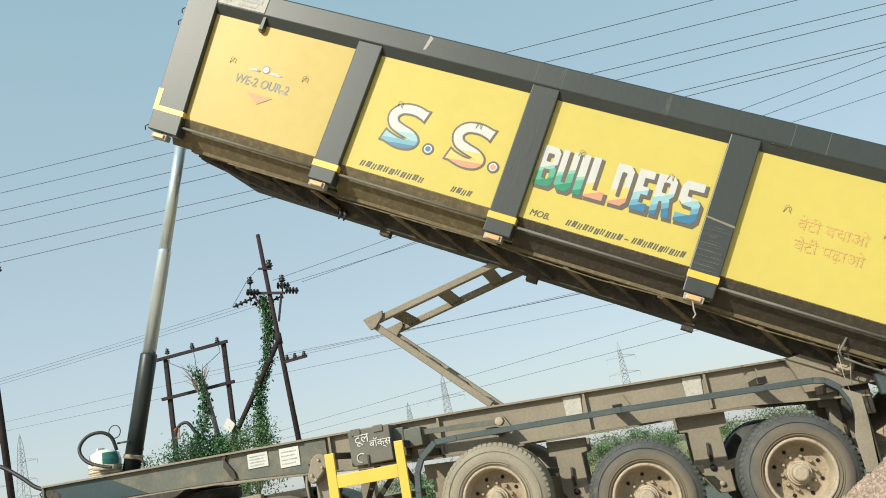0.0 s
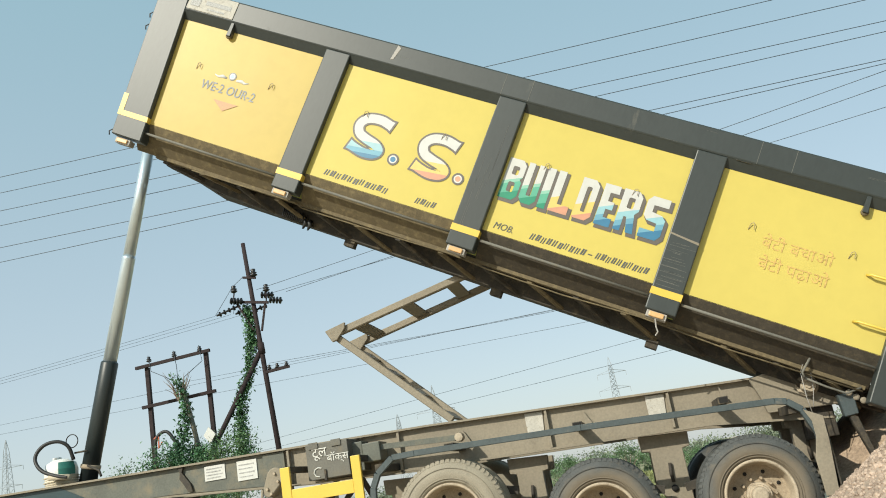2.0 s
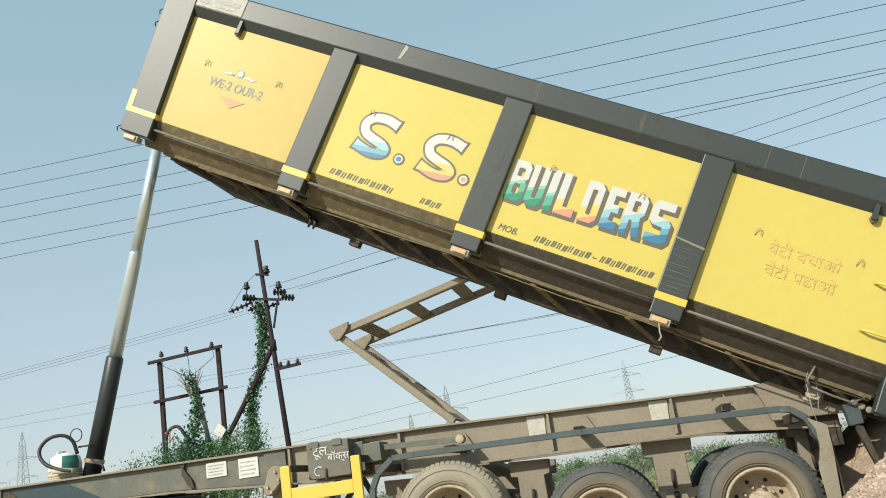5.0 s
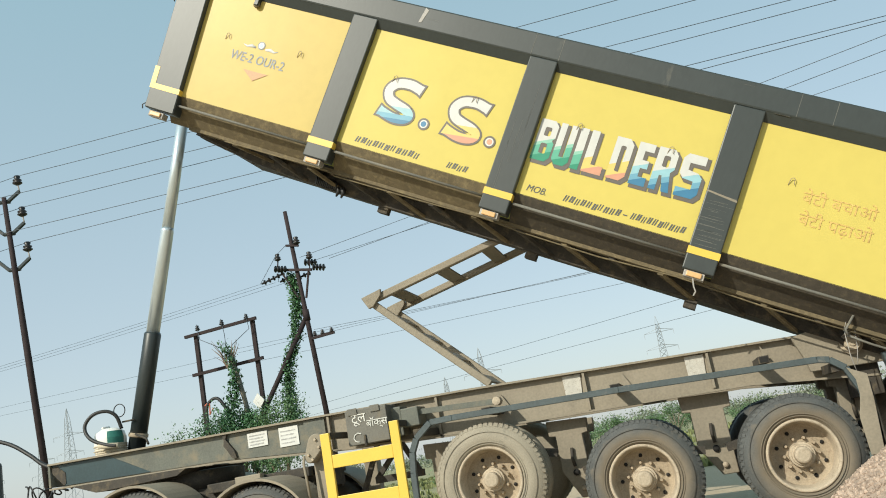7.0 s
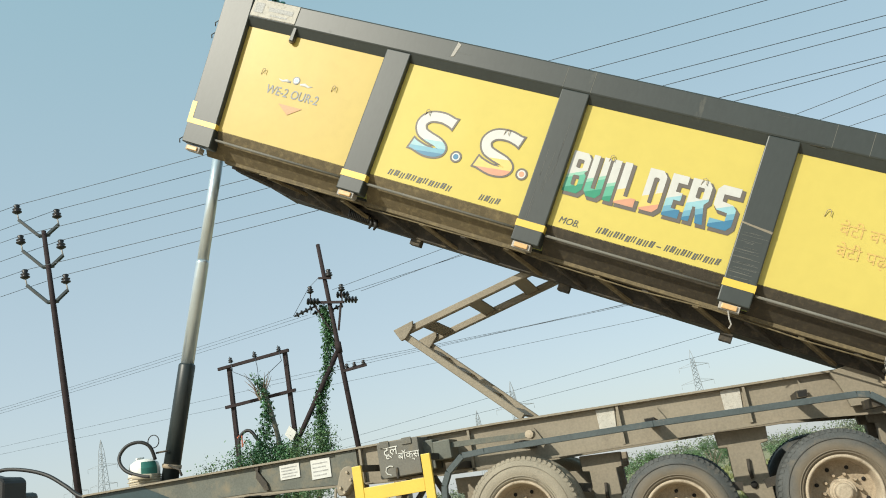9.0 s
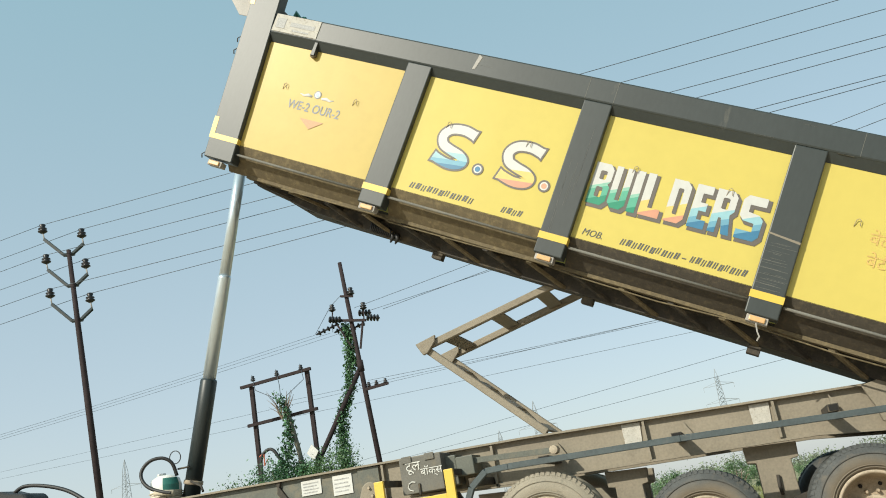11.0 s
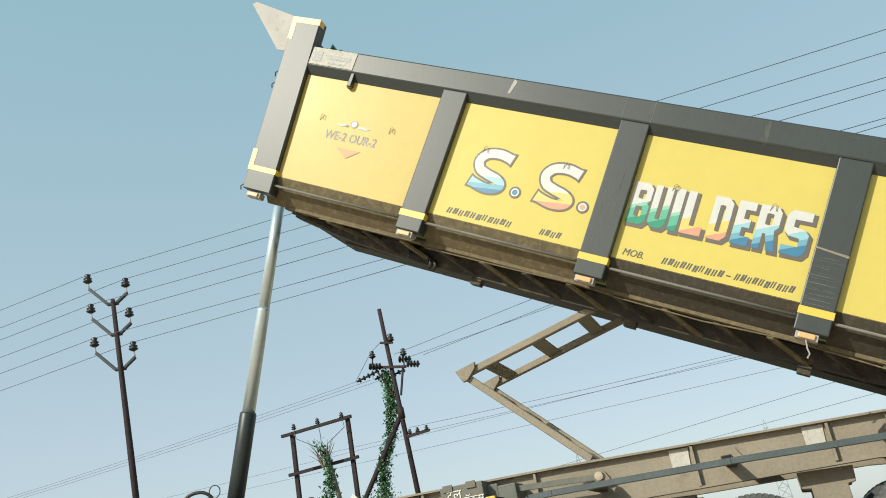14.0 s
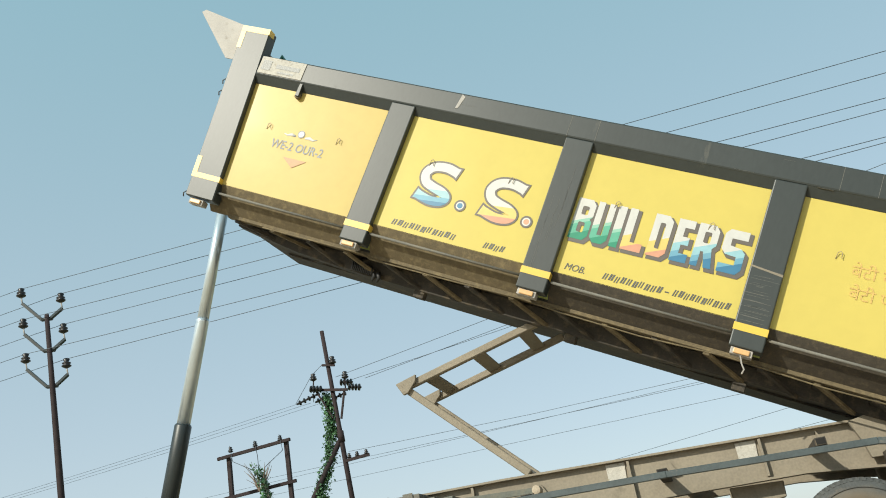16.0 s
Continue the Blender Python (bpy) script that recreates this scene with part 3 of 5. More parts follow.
part("gear_case", prism(B(), pear, 0.29, 0.42, 0.012), M_FRAME, leg, "dusty tan pear-shaped gear case")
for x, z in ((-4.45, 1.44), (-4.42, 1.36), (-4.54, 1.30), (-4.50, 1.25)):
    part("bolt", lathe(B(), [(0.265, 0.0), (0.265, 0.014), (0.29, 0.016)], 6, False, origin=(x, 0, z)), M_RIM, leg)
part("crank_rod", sweep(B(), [(-4.60, 0.30, 1.30), (-4.60, 0.27, 1.22), (-4.57, 0.27, 0.75)], 0.014, 6), M_FRAME, leg)
part("landing_leg", box(B(), -4.56, -4.40, 1.90, 2.06, 0.42, 1.40, 0.012), M_FRAME, trailer)
br = B()
for a, c in (((-4.1, 0.95), (-3.75, 1.32)), ((-3.62, 0.95), (-3.80, 1.32)), ((-4.38, 0.6), (-4.05, 1.3))):
    sweep(br, [(a[0], 1.0, a[1]), (c[0], 1.0, c[1])], 0.035, 4)
box(br, -4.12, -3.58, 0.97, 1.03, 0.90, 0.97, 0.004)
part("leg_brace", br, M_UNDER, trailer, "dark leg bracing")
tb = part("tool_box", box(B(), -4.125, -3.685, 0.35, 0.70, 1.31, 1.66, 0.008), M_BOX, trailer, "dark grey metal tool box with chalked words")
for x in (-4.04, -3.80):
    part("box_hinge", box(B(), x - 0.05, x + 0.05, 0.336, 0.349, 1.61, 1.675, 0.003), M_BOX, tb)
part("hasp", box(B(), -3.95, -3.93, 0.33, 0.349, 1.29, 1.40, 0.003), M_UNDER, tb)
lettering("chalk_words", "\u091f\u0942\u0932", 0.13, M_CHALK, tb, Matrix.Translation((-4.06, 0.344, 1.53)), "white chalk words")
lettering("chalk_words", "\u092c\u0949\u0915\u094d\u0938", 0.10, M_CHALK, tb, Matrix.Translation((-3.91, 0.344, 1.47)), "white chalk words")
part("chalk_scrawl", sweep(B(), [(-4.01 + 0.05 * math.cos(a), 0.345, 1.38 + 0.045 * math.sin(a)) for a in (0.9, 1.6, 2.4, 3.2, 4.0, 4.8)], 0.006, 5), M_CHALK, tb)

# folding stabiliser between frame and body
KNEE, FOOT, HEAD = (-3.80, 2.79), (-2.66, 1.68), (-2.16, 3.17)
for (a, c), name in (((FOOT, KNEE), "stabiliser_lower_arm"), ((KNEE, HEAD), "stabiliser_upper_arm")):
    d = Vector((c[0] - a[0], 0, c[1] - a[1]))
    dn = d.normalized()
    nv = Vector((-dn.z, 0, dn.x)) * 0.037
    for y in (1.56, 0.70):
        bm = prism(B(), [(a[0] + nv.x, a[1] + nv.z), (c[0] + nv.x, c[1] + nv.z), (c[0] - nv.x, c[1] - nv.z), (a[0] - nv.x, a[1] - nv.z)], y, y + 0.075, 0.008)
        arm = part(name, bm, M_FRAME, trailer, "dusty tan folding stabiliser arm")
    for s in ((0.08, 0.36, 0.60, 0.82) if name.endswith("lower_arm") else (0.17, 0.50, 0.82)):
        p, q, h = Vector((a[0], 0, a[1])) + d * s, dn * 0.07, nv * 0.3
        part("arm_rung", prism(B(), [((p + i * q + j * h).x, (p + i * q + j * h).z) for i, j in ((-1, -1), (1, -1), (1, 1), (-1, 1))], 0.776, 1.559), M_FRAME, arm)
part("knee_plate", prism(B(), [(-3.87, 2.83), (-3.64, 2.89), (-3.65, 2.82), (-3.745, 2.715), (-3.80, 2.70)], 0.66, 0.698, 0.006), M_FRAME, trailer)
part("knee_link", prism(B(), [(-3.87, 2.83), (-3.64, 2.89), (-3.65, 2.82), (-3.745, 2.715), (-3.80, 2.70)], 1.52, 1.558, 0.006), M_FRAME, trailer)

# telescopic ram
CB, CT = Vector((-7.13, 1.25, 1.70)), Vector((-5.945, 1.25, 6.00))
CD = (CT - CB).normalized()


def ram(z):
    return CB + CD * ((z - CB.z) / CD.z)


ram_part = part("ram_barrel", sweep(B(), [ram(1.72), ram(3.08), ram(3.10)], [0.100, 0.100, 0.090], 28), M_BARREL, trailer, "black ram barrel")
part("ram_stage", sweep(B(), [ram(3.09), ram(4.30), ram(4.315), ram(4.34)], [0.079, 0.079, 0.083, 0.074], 32), M_CHROME, ram_part, "polished steel ram stage")
part("ram_stage", sweep(B(), [ram(4.33), ram(6.0)], 0.070, 32), M_CHROME, ram_part, "polished steel ram stage")
part("ram_collar", sweep(B(), [ram(1.90), ram(1.905), ram(1.945), ram(1.95)], [0.101, 0.114, 0.114, 0.101], 28), M_DISH, ram_part, "rusty clamp collar")
part("ram_foot", box(B(), -7.26, -7.0, 1.12, 1.38, 1.69, 1.77, 0.02), M_BARREL, ram_part)
part("ram_arm", sweep(B(), [(-7.02, 1.12, 1.93), (-6.84, 1.05, 1.85), (-6.80, 1.02, 1.78)], 0.014, 6), M_UNDER, ram_part)
part("ram_arm", sweep(B(), [(-7.18, 1.12, 2.10), (-7.02, 1.12, 2.10)], 0.012, 6), M_UNDER, ram_part)

# ---- raised body ----
body = part("dump_body", box(B(), -7.06, 0.95, 0.30, 2.20, 0.07, 0.10), M_UNDER, trailer, "raised tipping body, yellow panels, dark grey ribs")
body.matrix_basis = pose(0.6, 0, 1.55, 0, TILT, 0)
LEAN = -0.093


def leaning(u0, u1, w0, w1, y0, y1, bevel=0.0):
    """A block that leans forward with the headboard."""
    bm = B()
    prism(bm, [(u0 + LEAN * w0, w0), (u1 + LEAN * w0, w0), (u1 + LEAN * w1, w1), (u0 + LEAN * w1, w1)], y0, y1, bevel)
    return bm


BAYS = ((-7.24, -5.41), (-5.12, -3.42), (-3.12, -1.41), (-1.12, 0.62))
for k, (u0, u1) in enumerate(BAYS):
    pan = B()
    nx, nz = 22, 12
    grid = [[pan.verts.new((u0 - 0.02 + (u1 - u0 + 0.04) * i / nx, 0.065 + 0.002 * noise.noise((i * 0.31 + 9 * k, j * 0.37, 1.0)) * math.sin(math.pi * i / nx) * math.sin(math.pi * j / nz), 0.33 + 1.33 * j / nz)) for j in range(nz + 1)] for i in range(nx + 1)]
    for i in range(nx):
        for j in range(nz):
            f = pan.faces.new((grid[i][j], grid[i + 1][j], grid[i + 1][j + 1], grid[i][j + 1]))
            f.smooth = True
    box(pan, u0 - 0.019, u1 + 0.019, 0.071, 0.105, 0.331, 1.659)
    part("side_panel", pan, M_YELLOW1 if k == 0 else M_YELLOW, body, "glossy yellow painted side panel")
    me = bpy.data.meshes.new("rail_slope")
    me.from_pydata([(u, y, w) for u in (u0 - 0.02, u1 + 0.02) for y, w in ((0.004, 1.692), (0.060, 1.605), (0.10, 1.605), (0.10, 1.692))], [], [(0, 1, 2, 3), (7, 6, 5, 4), (0, 4, 5, 1), (1, 5, 6, 2), (2, 6, 7, 3), (3, 7, 4, 0)])
    me.materials.append(M_GREY)
    new("rail_slope", me).parent = body
    me = bpy.data.meshes.new("sill_panel")
    me.from_pydata([(u, y, w) for u in (u0 - 0.02, u1 + 0.02) for y, w in ((0.063, 0.335), (0.10, 0.335), (0.33, 0.055), (0.29, 0.05), (0.13, 0.20))], [], [(0, 1, 2, 3, 4), (9, 8, 7, 6, 5), (0, 4, 9, 5), (4, 3, 8, 9), (3, 2, 7, 8), (2, 1, 6, 7), (1, 0, 5, 6)])
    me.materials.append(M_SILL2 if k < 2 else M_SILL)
    sill = new("sill_panel", me)
    sill.parent = body
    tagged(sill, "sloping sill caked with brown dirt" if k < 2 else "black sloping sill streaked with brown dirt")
    part("sill_pipe", sweep(B(), [(u0 + 0.01, 0.05, 0.218), (u1 - 0.01, 0.05, 0.212)], 0.014, 8), M_BOX, body, "thin grey rope pipe")
    for du in ((0.45, 1.37) if k == 0 else (0.40, 1.295)):
        u = u0 + du
        part("rope_hook", sweep(B(), [(u - 0.03, 0.061, 1.09), (u - 0.02, 0.045, 1.15), (u, 0.041, 1.162), (u + 0.015, 0.043, 1.15), (u + 0.017, 0.047, 1.11), (u + 0.023, 0.047, 1.10)], 0.0034, 6), M_DISH, body)
part("side_panel", box(B(), -7.06, 0.95, 2.37, 2.41, 0.17, 1.66), M_YELLOW, body)
part("front_wall", leaning(-7.40, -7.10, 0.18, 2.05, 0.161, 2.339), M_GREY, body)


def rib(name, u0, u1, w0, w1, y0=0.0, y1=0.16):
    return part(name, box(B(), u0, u1, y0, y1, w0, w1, 0.012), M_GREY, body, "dark grey boxed steel rib")


def stripe(u0, u1, w0, w1, owner):
    part("yellow_band", box(B(), u0 - 0.003, u1 + 0.003, -0.003, 0.09, w0, w1), M_STRIPE, owner, "yellow painted band")


for u in POST_U:
    p = rib("side_rib", u, u + 0.29, 0.085, 1.692)
    stripe(u, u + 0.29, 0.232, 0.30, p)
front = part("corner_rib", leaning(-7.445, -7.058, 0.10, 2.27, 0.0, 0.16, 0.010), M_GREY, body, "dark grey boxed steel corner rib")
for u0, u1, w0, w1 in ((-7.448, -7.055, 0.325, 0.385), (-7.448, -7.385, 0.386, 0.58), (-7.448, -7.055, 2.20, 2.273), (-7.448, -7.385, 1.98, 2.199)):
    part("yellow_band", leaning(u0, u1, w0, w1, -0.003, 0.1), M_STRIPE, front, "yellow painted band")
rear = rib("corner_rib", 0.62, 0.95, -0.10, 1.70, -0.01, 0.14)
top = part("top_rail", box(B(), -7.222, 0.95, -0.006, 0.19, 1.688, 1.94, 0.02), M_GREY, body, "deep dark grey top rail")
part("top_rail", box(B(), -7.222, 0.95, 2.35, 2.50, 1.688, 1.94, 0.02), M_GREY, body)
part("corner_rib", leaning(-7.445, -7.058, 0.24, 2.27, 2.34, 2.5, 0.010), M_GREY, body)
for u in POST_U + (0.62,):
    rib("side_rib", u, u + 0.29, 0.17, 1.692, 2.38, 2.5)
# scuffed seams on the top rail
for u in (-3.42, -3.13, -0.86, -0.54):
    part("weld_seam", box(B(), u - 0.0025, u + 0.0025, -0.0075, 0.02, 1.70, 1.925), M_SEAM, top)
part("dent_patch", prism(B(), [(-4.675, 1.75), (-4.64, 1.76), (-4.60, 1.90), (-4.645, 1.925)], -0.010, 0.03, 0.003), M_LIGHTSTEEL, top, "bright scraped spot")
plate = part("maker_plate", box(B(), -7.205, -6.60, -0.014, -0.0065, 1.715, 1.925, 0.002), M_WHITE, top, "white maker's plate with unreadable print")
part("print_bar", box(B(), -6.98, -6.66, -0.017, -0.0135, 1.80, 1.85), M_PRINT, plate)
part("print_bar", box(B(), -7.17, -7.05, -0.017, -0.0135, 1.76, 1.88), M_PRINT, plate)
part("print_bar", box(B(), -6.94, -6.72, -0.017, -0.0135, 1.745, 1.765), M_PRINT, plate)
part("rail_plate", box(B(), 0.30, 0.62, -0.014, -0.0065, 1.72, 1.90, 0.002), M_PWHITE, top)
for u in (-6.58, 0.16):
    lug = part("tie_lug", prism(B(), [(u - 0.02, 1.687), (u + 0.02, 1.687), (u + 0.025, 1.53), (u - 0.025, 1.53)], 0.0, 0.125, 0.004), M_GREY, body)
    part("lug_eye", lathe(B(), [(-0.012, 0.012), (-0.012, 0.036), (0.012, 0.036), (0.012, 0.012)], 14, origin=(u, 0.03, 1.54)), M_SILL2, lug, "dusty tie eye")
part("corner_flap", prism(B(), [(-8.42, 2.40), (-8.37, 2.44), (-7.60, 2.30), (-7.60, 1.86), (-7.80, 1.86)], 0.10, 0.112, 0.003), M_LIGHTSTEEL, body, "pale triangular steel flap")
part("rope_knot", sweep(B(), [(-7.20, 0.3, 1.95), (-7.17, 0.28, 2.09), (-7.10, 0.3, 2.02), (-7.05, 0.28, 2.05), (-7.08, 0.3, 1.95)], 0.03, 6), M_GREENLBL, body, "green rope knot")
for w in (1.55, 1.40, 0.12):
    part("front_hook", sweep(B(), [(x - 7.44 + LEAN * w, 0.05, w + z) for x, z in ((0.03, 0.0), (-0.04, 0.03), (-0.07, 0.0), (-0.05, -0.04))], 0.007, 6), M_UNDER, body)
# ladder rungs on the rear bay
for w in (0.99, 0.55):
    part("ladder_rung", sweep(B(), [(0.33, 0.06, w), (0.36, 0.0, w), (0.60, 0.0, w), (0.62, 0.0, w)], 0.012, 6), M_STRIPE, body)
# side marker lamps
for u in (-7.29,) + tuple(p + 0.12 for p in POST_U) + (0.78,):
    br = part("marker_bracket", box(B(), u - 0.095, u + 0.095, 0.02, 0.12, 0.02, 0.084, 0.006), M_LIGHTSTEEL, body)
    part("marker_lamp", box(B(), u - 0.07, u + 0.07, 0.0, 0.021, 0.028, 0.076, 0.008), M_LENS, br, "faded orange marker lamp")
part("lamp_wire", sweep(B(), [(-1.29, 0.03, 0.02), (-1.26, 0.02, -0.05), (-1.23, 0.02, -0.09), (-1.24, 0.03, -0.13)], 0.007, 5), M_LIGHTSTEEL, body)
# underside: long sills, cross members, hoses, stops
part("long_sill", prism(B(), [(-7.05, 0.068), (0.9, 0.068), (0.9, -0.06), (-1.2, -0.085), (-2.2, -0.112), (-5.3, -0.115), (-6.2, -0.075), (-6.75, -0.01), (-7.05, 0.03)], 0.60, 0.74, 0.006), M_UNDER, body, "grimy black long sill")
part("long_sill", box(B(), -6.9, 0.9, 1.62, 1.74, 0.045, 0.068), M_UNDER, body)
for i in range(17):
    u = -6.9 + 0.48 * i
    part("cross_bearer", prism(B(), [(u, 0.069), (u + 0.09, 0.069), (u + 0.09, 0.02 + 0.03 * (u < -6)), (u, 0.02 + 0.03 * (u < -6))], 0.34, 1.1), M_UNDER, body)
    g = B()
    a, c = Vector((u, 0.30, 0.030)), Vector((u + 0.34, 0.60, -0.075 + 0.09 * (u < -6)))
    for d, e in ((0.0, 0.0), (0.055, 0.0), (0.055, -0.03), (0.0, -0.03)):
        g.verts.new(a + Vector((d, 0, e)))
        g.verts.new(c + Vector((d, 0, e)))
    g.verts.ensure_lookup_table()
    for f in ((0, 2, 4, 6), (7, 5, 3, 1), (0, 1, 3, 2), (2, 3, 5, 4), (4, 5, 7, 6), (6, 7, 1, 0)):
        g.faces.new([g.verts[k] for k in f])
    part("outrigger", g, M_SILL2 if i % 2 else M_UNDER, body)
part("floor_flange", box(B(), -7.0, 0.62, 0.27, 0.36, 0.03, 0.0695, 0.006), M_SILL2, body, "dusty lower flange")
part("side_conduit", sweep(B(), [(-6.5, 0.26, 0.02), (-5.2, 0.25, 0.035), (-5.1, 0.25, 0.0), (-4.1, 0.24, 0.01), (-3.4, 0.25, 0.03), (-3.0, 0.24, 0.0), (-2.2, 0.25, -0.01), (-1.45, 0.23, 0.02), (-0.6, 0.24, -0.01), (0.6, 0.24, 0.01)], 0.008, 6), M_SILL2, body, "loose dusty cable run")
for u, y in ((-4.60, 0.62), (-2.90, 0.62), (-1.26, 0.60)):
    part("rest_block", box(B(), u - 0.06, u + 0.06, y, y + 0.1, -0.185, -0.10, 0.006), M_UNDER, body, "black rubber rest block")
coil = [(-5.42 + 0.022 * k / 3, 0.54 + 0.05 * math.cos(2.1 * k), -0.06 + 0.05 * math.sin(2.1 * k)) for k in range(36)]
part("hose_coil", sweep(B(), coil, 0.011, 6), M_HOSE, body, "coiled black air hose")
for du in (0.0, 0.06):
    part("hose_end", sweep(B(), [(-5.16 + du, 0.55, -0.06), (-5.13 + du, 0.55, -0.11), (-5.14 + du, 0.55, -0.17)], [0.03, 0.026, 0.008], 6), M_HOSE, body)
part("under_bracket", prism(B(), [(-6.45, 0.05), (-5.85, 0.05), (-5.92, -0.09), (-6.0, -0.09), (-6.25, -0.04)], 0.75, 0.83, 0.005), M_UNDER, body)
part("arm_saddle", prism(B(), [(-3.35, 0.02), (-2.85, 0.02), (-2.95, -0.10), (-3.2, -0.10)], 0.62, 0.78, 0.006), M_UNDER, body)
part("rear_brace", sweep(B(), [(0.10, 0.2, 0.16), (0.07, 0.2, 0.0), (0.10, 0.2, -0.04)], 0.012, 6), M_BOX, body)
part("rear_brace", sweep(B(), [(0.10, 0.22, -0.04), (0.30, 0.25, -0.05), (0.48, 0.25, -0.05), (0.58, 0.25, 0.04)], 0.011, 6), M_BOX, body)

# ---- painted signs on the body ----
YP = 0.0615


def flat(name, pts, material, parent, y=YP, label=""):
    return part(name, prism(B(), pts, y, y + 0.02), material, parent, label)


def banded(name, bands, tilt):
    """Sign paint in slanting bands; bands: (height of the upper edge, colour)."""
    m = bpy.data.materials.new(name)
    m.use_nodes = True
    n, l = m.node_tree.nodes, m.node_tree.links
    b, tc, sep, low = n["Principled BSDF"], n.new("ShaderNodeTexCoord"), n.new("ShaderNodeSeparateXYZ"), n.new("ShaderNodeMath")
    l.new(tc.outputs["Object"], sep.inputs[0])
    low.operation = "MULTIPLY_ADD"
    low.inputs[1].default_value = -tilt
    l.new(sep.outputs["X"], low.inputs[0])
    l.new(sep.outputs["Z"], low.inputs[2])
    fit = n.new("ShaderNodeMapRange")
    fit.inputs["From Min"].default_value, fit.inputs["From Max"].default_value = -0.5, 0.5
    l.new(low.outputs[0], fit.inputs["Value"])
    ramp = n.new("ShaderNodeValToRGB")
    ramp.color_ramp.interpolation = "CONSTANT"
    e = ramp.color_ramp.elements
    e.remove(e[1])
    e[0].position, e[0].color = 0.0, (*bands[0][1], 1)
    for (h, _), (_, c) in zip(bands, bands[1:]):
        e.new(h + 0.5).color = (*c, 1)
    l.new(fit.outputs[0], ramp.inputs[0])
    nz, wear = n.new("ShaderNodeTexNoise"), n.new("ShaderNodeMix")
    nz.inputs["Scale"].default_value, nz.inputs["Detail"].default_value = 14, 6
    l.new(tc.outputs["Object"], nz.inputs["Vector"])
    wear.data_type, wear.blend_type = "RGBA", "MULTIPLY"
    wear.inputs[0].default_value = 0.22
    l.new(ramp.outputs[0], wear.inputs[6])
    l.new(nz.outputs["Fac"], wear.inputs[7])
    l.new(wear.outputs[2], b.inputs["Base Color"])
    b.inputs["Roughness"].default_value = 0.42
    return m


def painted(name, loops, material, at, y, grow=0.0, label=""):
    """A flat painted shape from an outline and its counters."""
    cu = bpy.data.curves.new(name, "CURVE")
    cu.dimensions, cu.fill_mode, cu.extrude, cu.offset = "2D", "BOTH", 0.0006, grow
    for loop in loops:
        sp = cu.splines.new("POLY")
        sp.points.add(len(loop) - 1)
        for p, (a, c) in zip(sp.points, loop):
            p.co = (a, c, 0, 1)
        sp.use_cyclic_u = True
    tmp = bpy.data.objects.new(name, cu)
    me = bpy.data.meshes.new_from_object(tmp)
    bpy.data.objects.remove(tmp)
    me.transform(Matrix.Rotation(radians(90), 4, "X"))
    me.materials.clear()
    me.materials.append(material)
    ob = new(name, me)
    ob.parent = body
    ob.matrix_basis = Matrix.Translation((at[0], y, at[1]))
    if label:
        tagged(ob, label)
    return ob


SW = (0.60, 0.60, 0.57)
GREENS = banded("sign_green_bands", ((0.03, (0.02, 0.26, 0.15)), (0.13, (0.10, 0.40, 0.27)), (0.165, (0.26, 0.52, 0.40)), (9, SW)), 0.45)
WARMS = banded("sign_salmon_bands", ((0.015, (0.62, 0.30, 0.19)), (0.13, (0.72, 0.54, 0.16)), (9, SW)), 0.45)
BLUES = banded("sign_blue_bands", ((0.025, (0.045, 0.19, 0.33)), (0.085, (0.15, 0.36, 0.48)), (0.165, (0.29, 0.52, 0.58)), (9, SW)), 0.45)
BLUE_S = banded("initial_blue_bands", ((-0.205, (0.05, 0.20, 0.34)), (-0.155, (0.15, 0.38, 0.50)), (-0.075, (0.32, 0.53, 0.58)), (9, SW)), 0.1)
WARM_S = banded("initial_salmon_bands", ((-0.185, (0.62, 0.30, 0.19)), (-0.075, (0.72, 0.54, 0.16)), (9, SW)), 0.1)

# the two large initials: one swelling ribbon each
SPINE = curve([(0.20, 0.150, 0), (0.06, 0.185, 0), (-0.08, 0.165, 0), (-0.15, 0.085, 0), (-0.12, -0.005, 0), (-0.03, -0.048, 0), (0.09, -0.085, 0), (0.15, -0.137, 0), (0.105, -0.187, 0), (-0.02, -0.197, 0), (-0.19, -0.150, 0)], 5)


def ribbon(half):
    left, right = [], []
    for i, p in enumerate(SPINE):
        d = (SPINE[min(i + 1, len(SPINE) - 1)] - SPINE[max(i - 1, 0)]).normalized()
        nv = Vector((-d.y, d.x, 0)) * half * (1.15 if i in (0, len(SPINE) - 1) else 1.0)
        left.append(((p + nv).x, (p + nv).y))
        right.append(((p - nv).x, (p - nv).y))
    return [left + right[::-1]]


for at, cm in (((-4.60, 0.925), BLUE_S), ((-3.855, 0.912), WARM_S)):
    painted("initial_outline", ribbon(0.047), M_SHADE, at, YP - 0.0008, 0.020, "grey outlined painted ribbon")
    painted("initial_ribbon", ribbon(0.047), cm, at, YP - 0.0022)
for u, cm in ((-4.268, M_BLUE), (-3.544, M_SALMON)):
    for r, y, m in ((0.063, 0.0010, M_SHADE), (0.043, 0.0022, M_PWHITE), (0.029, 0.0034, cm)):
        painted("sign_dot", [[(r * math.cos(a), r * math.sin(a)) for a in [2 * math.pi * k / 28 for k in range(28)]]], m, (u, 0.748), YP - y)


def cut(x0, x1, z0, z1, c=0.02):
    """A block outline with cut corners."""
    return [(x0 + c, z0), (x1 - c, z0), (x1, z0 + c), (x1, z1 - c), (x1 - c, z1), (x0 + c, z1), (x0, z1 - c), (x0, z0 + c)]


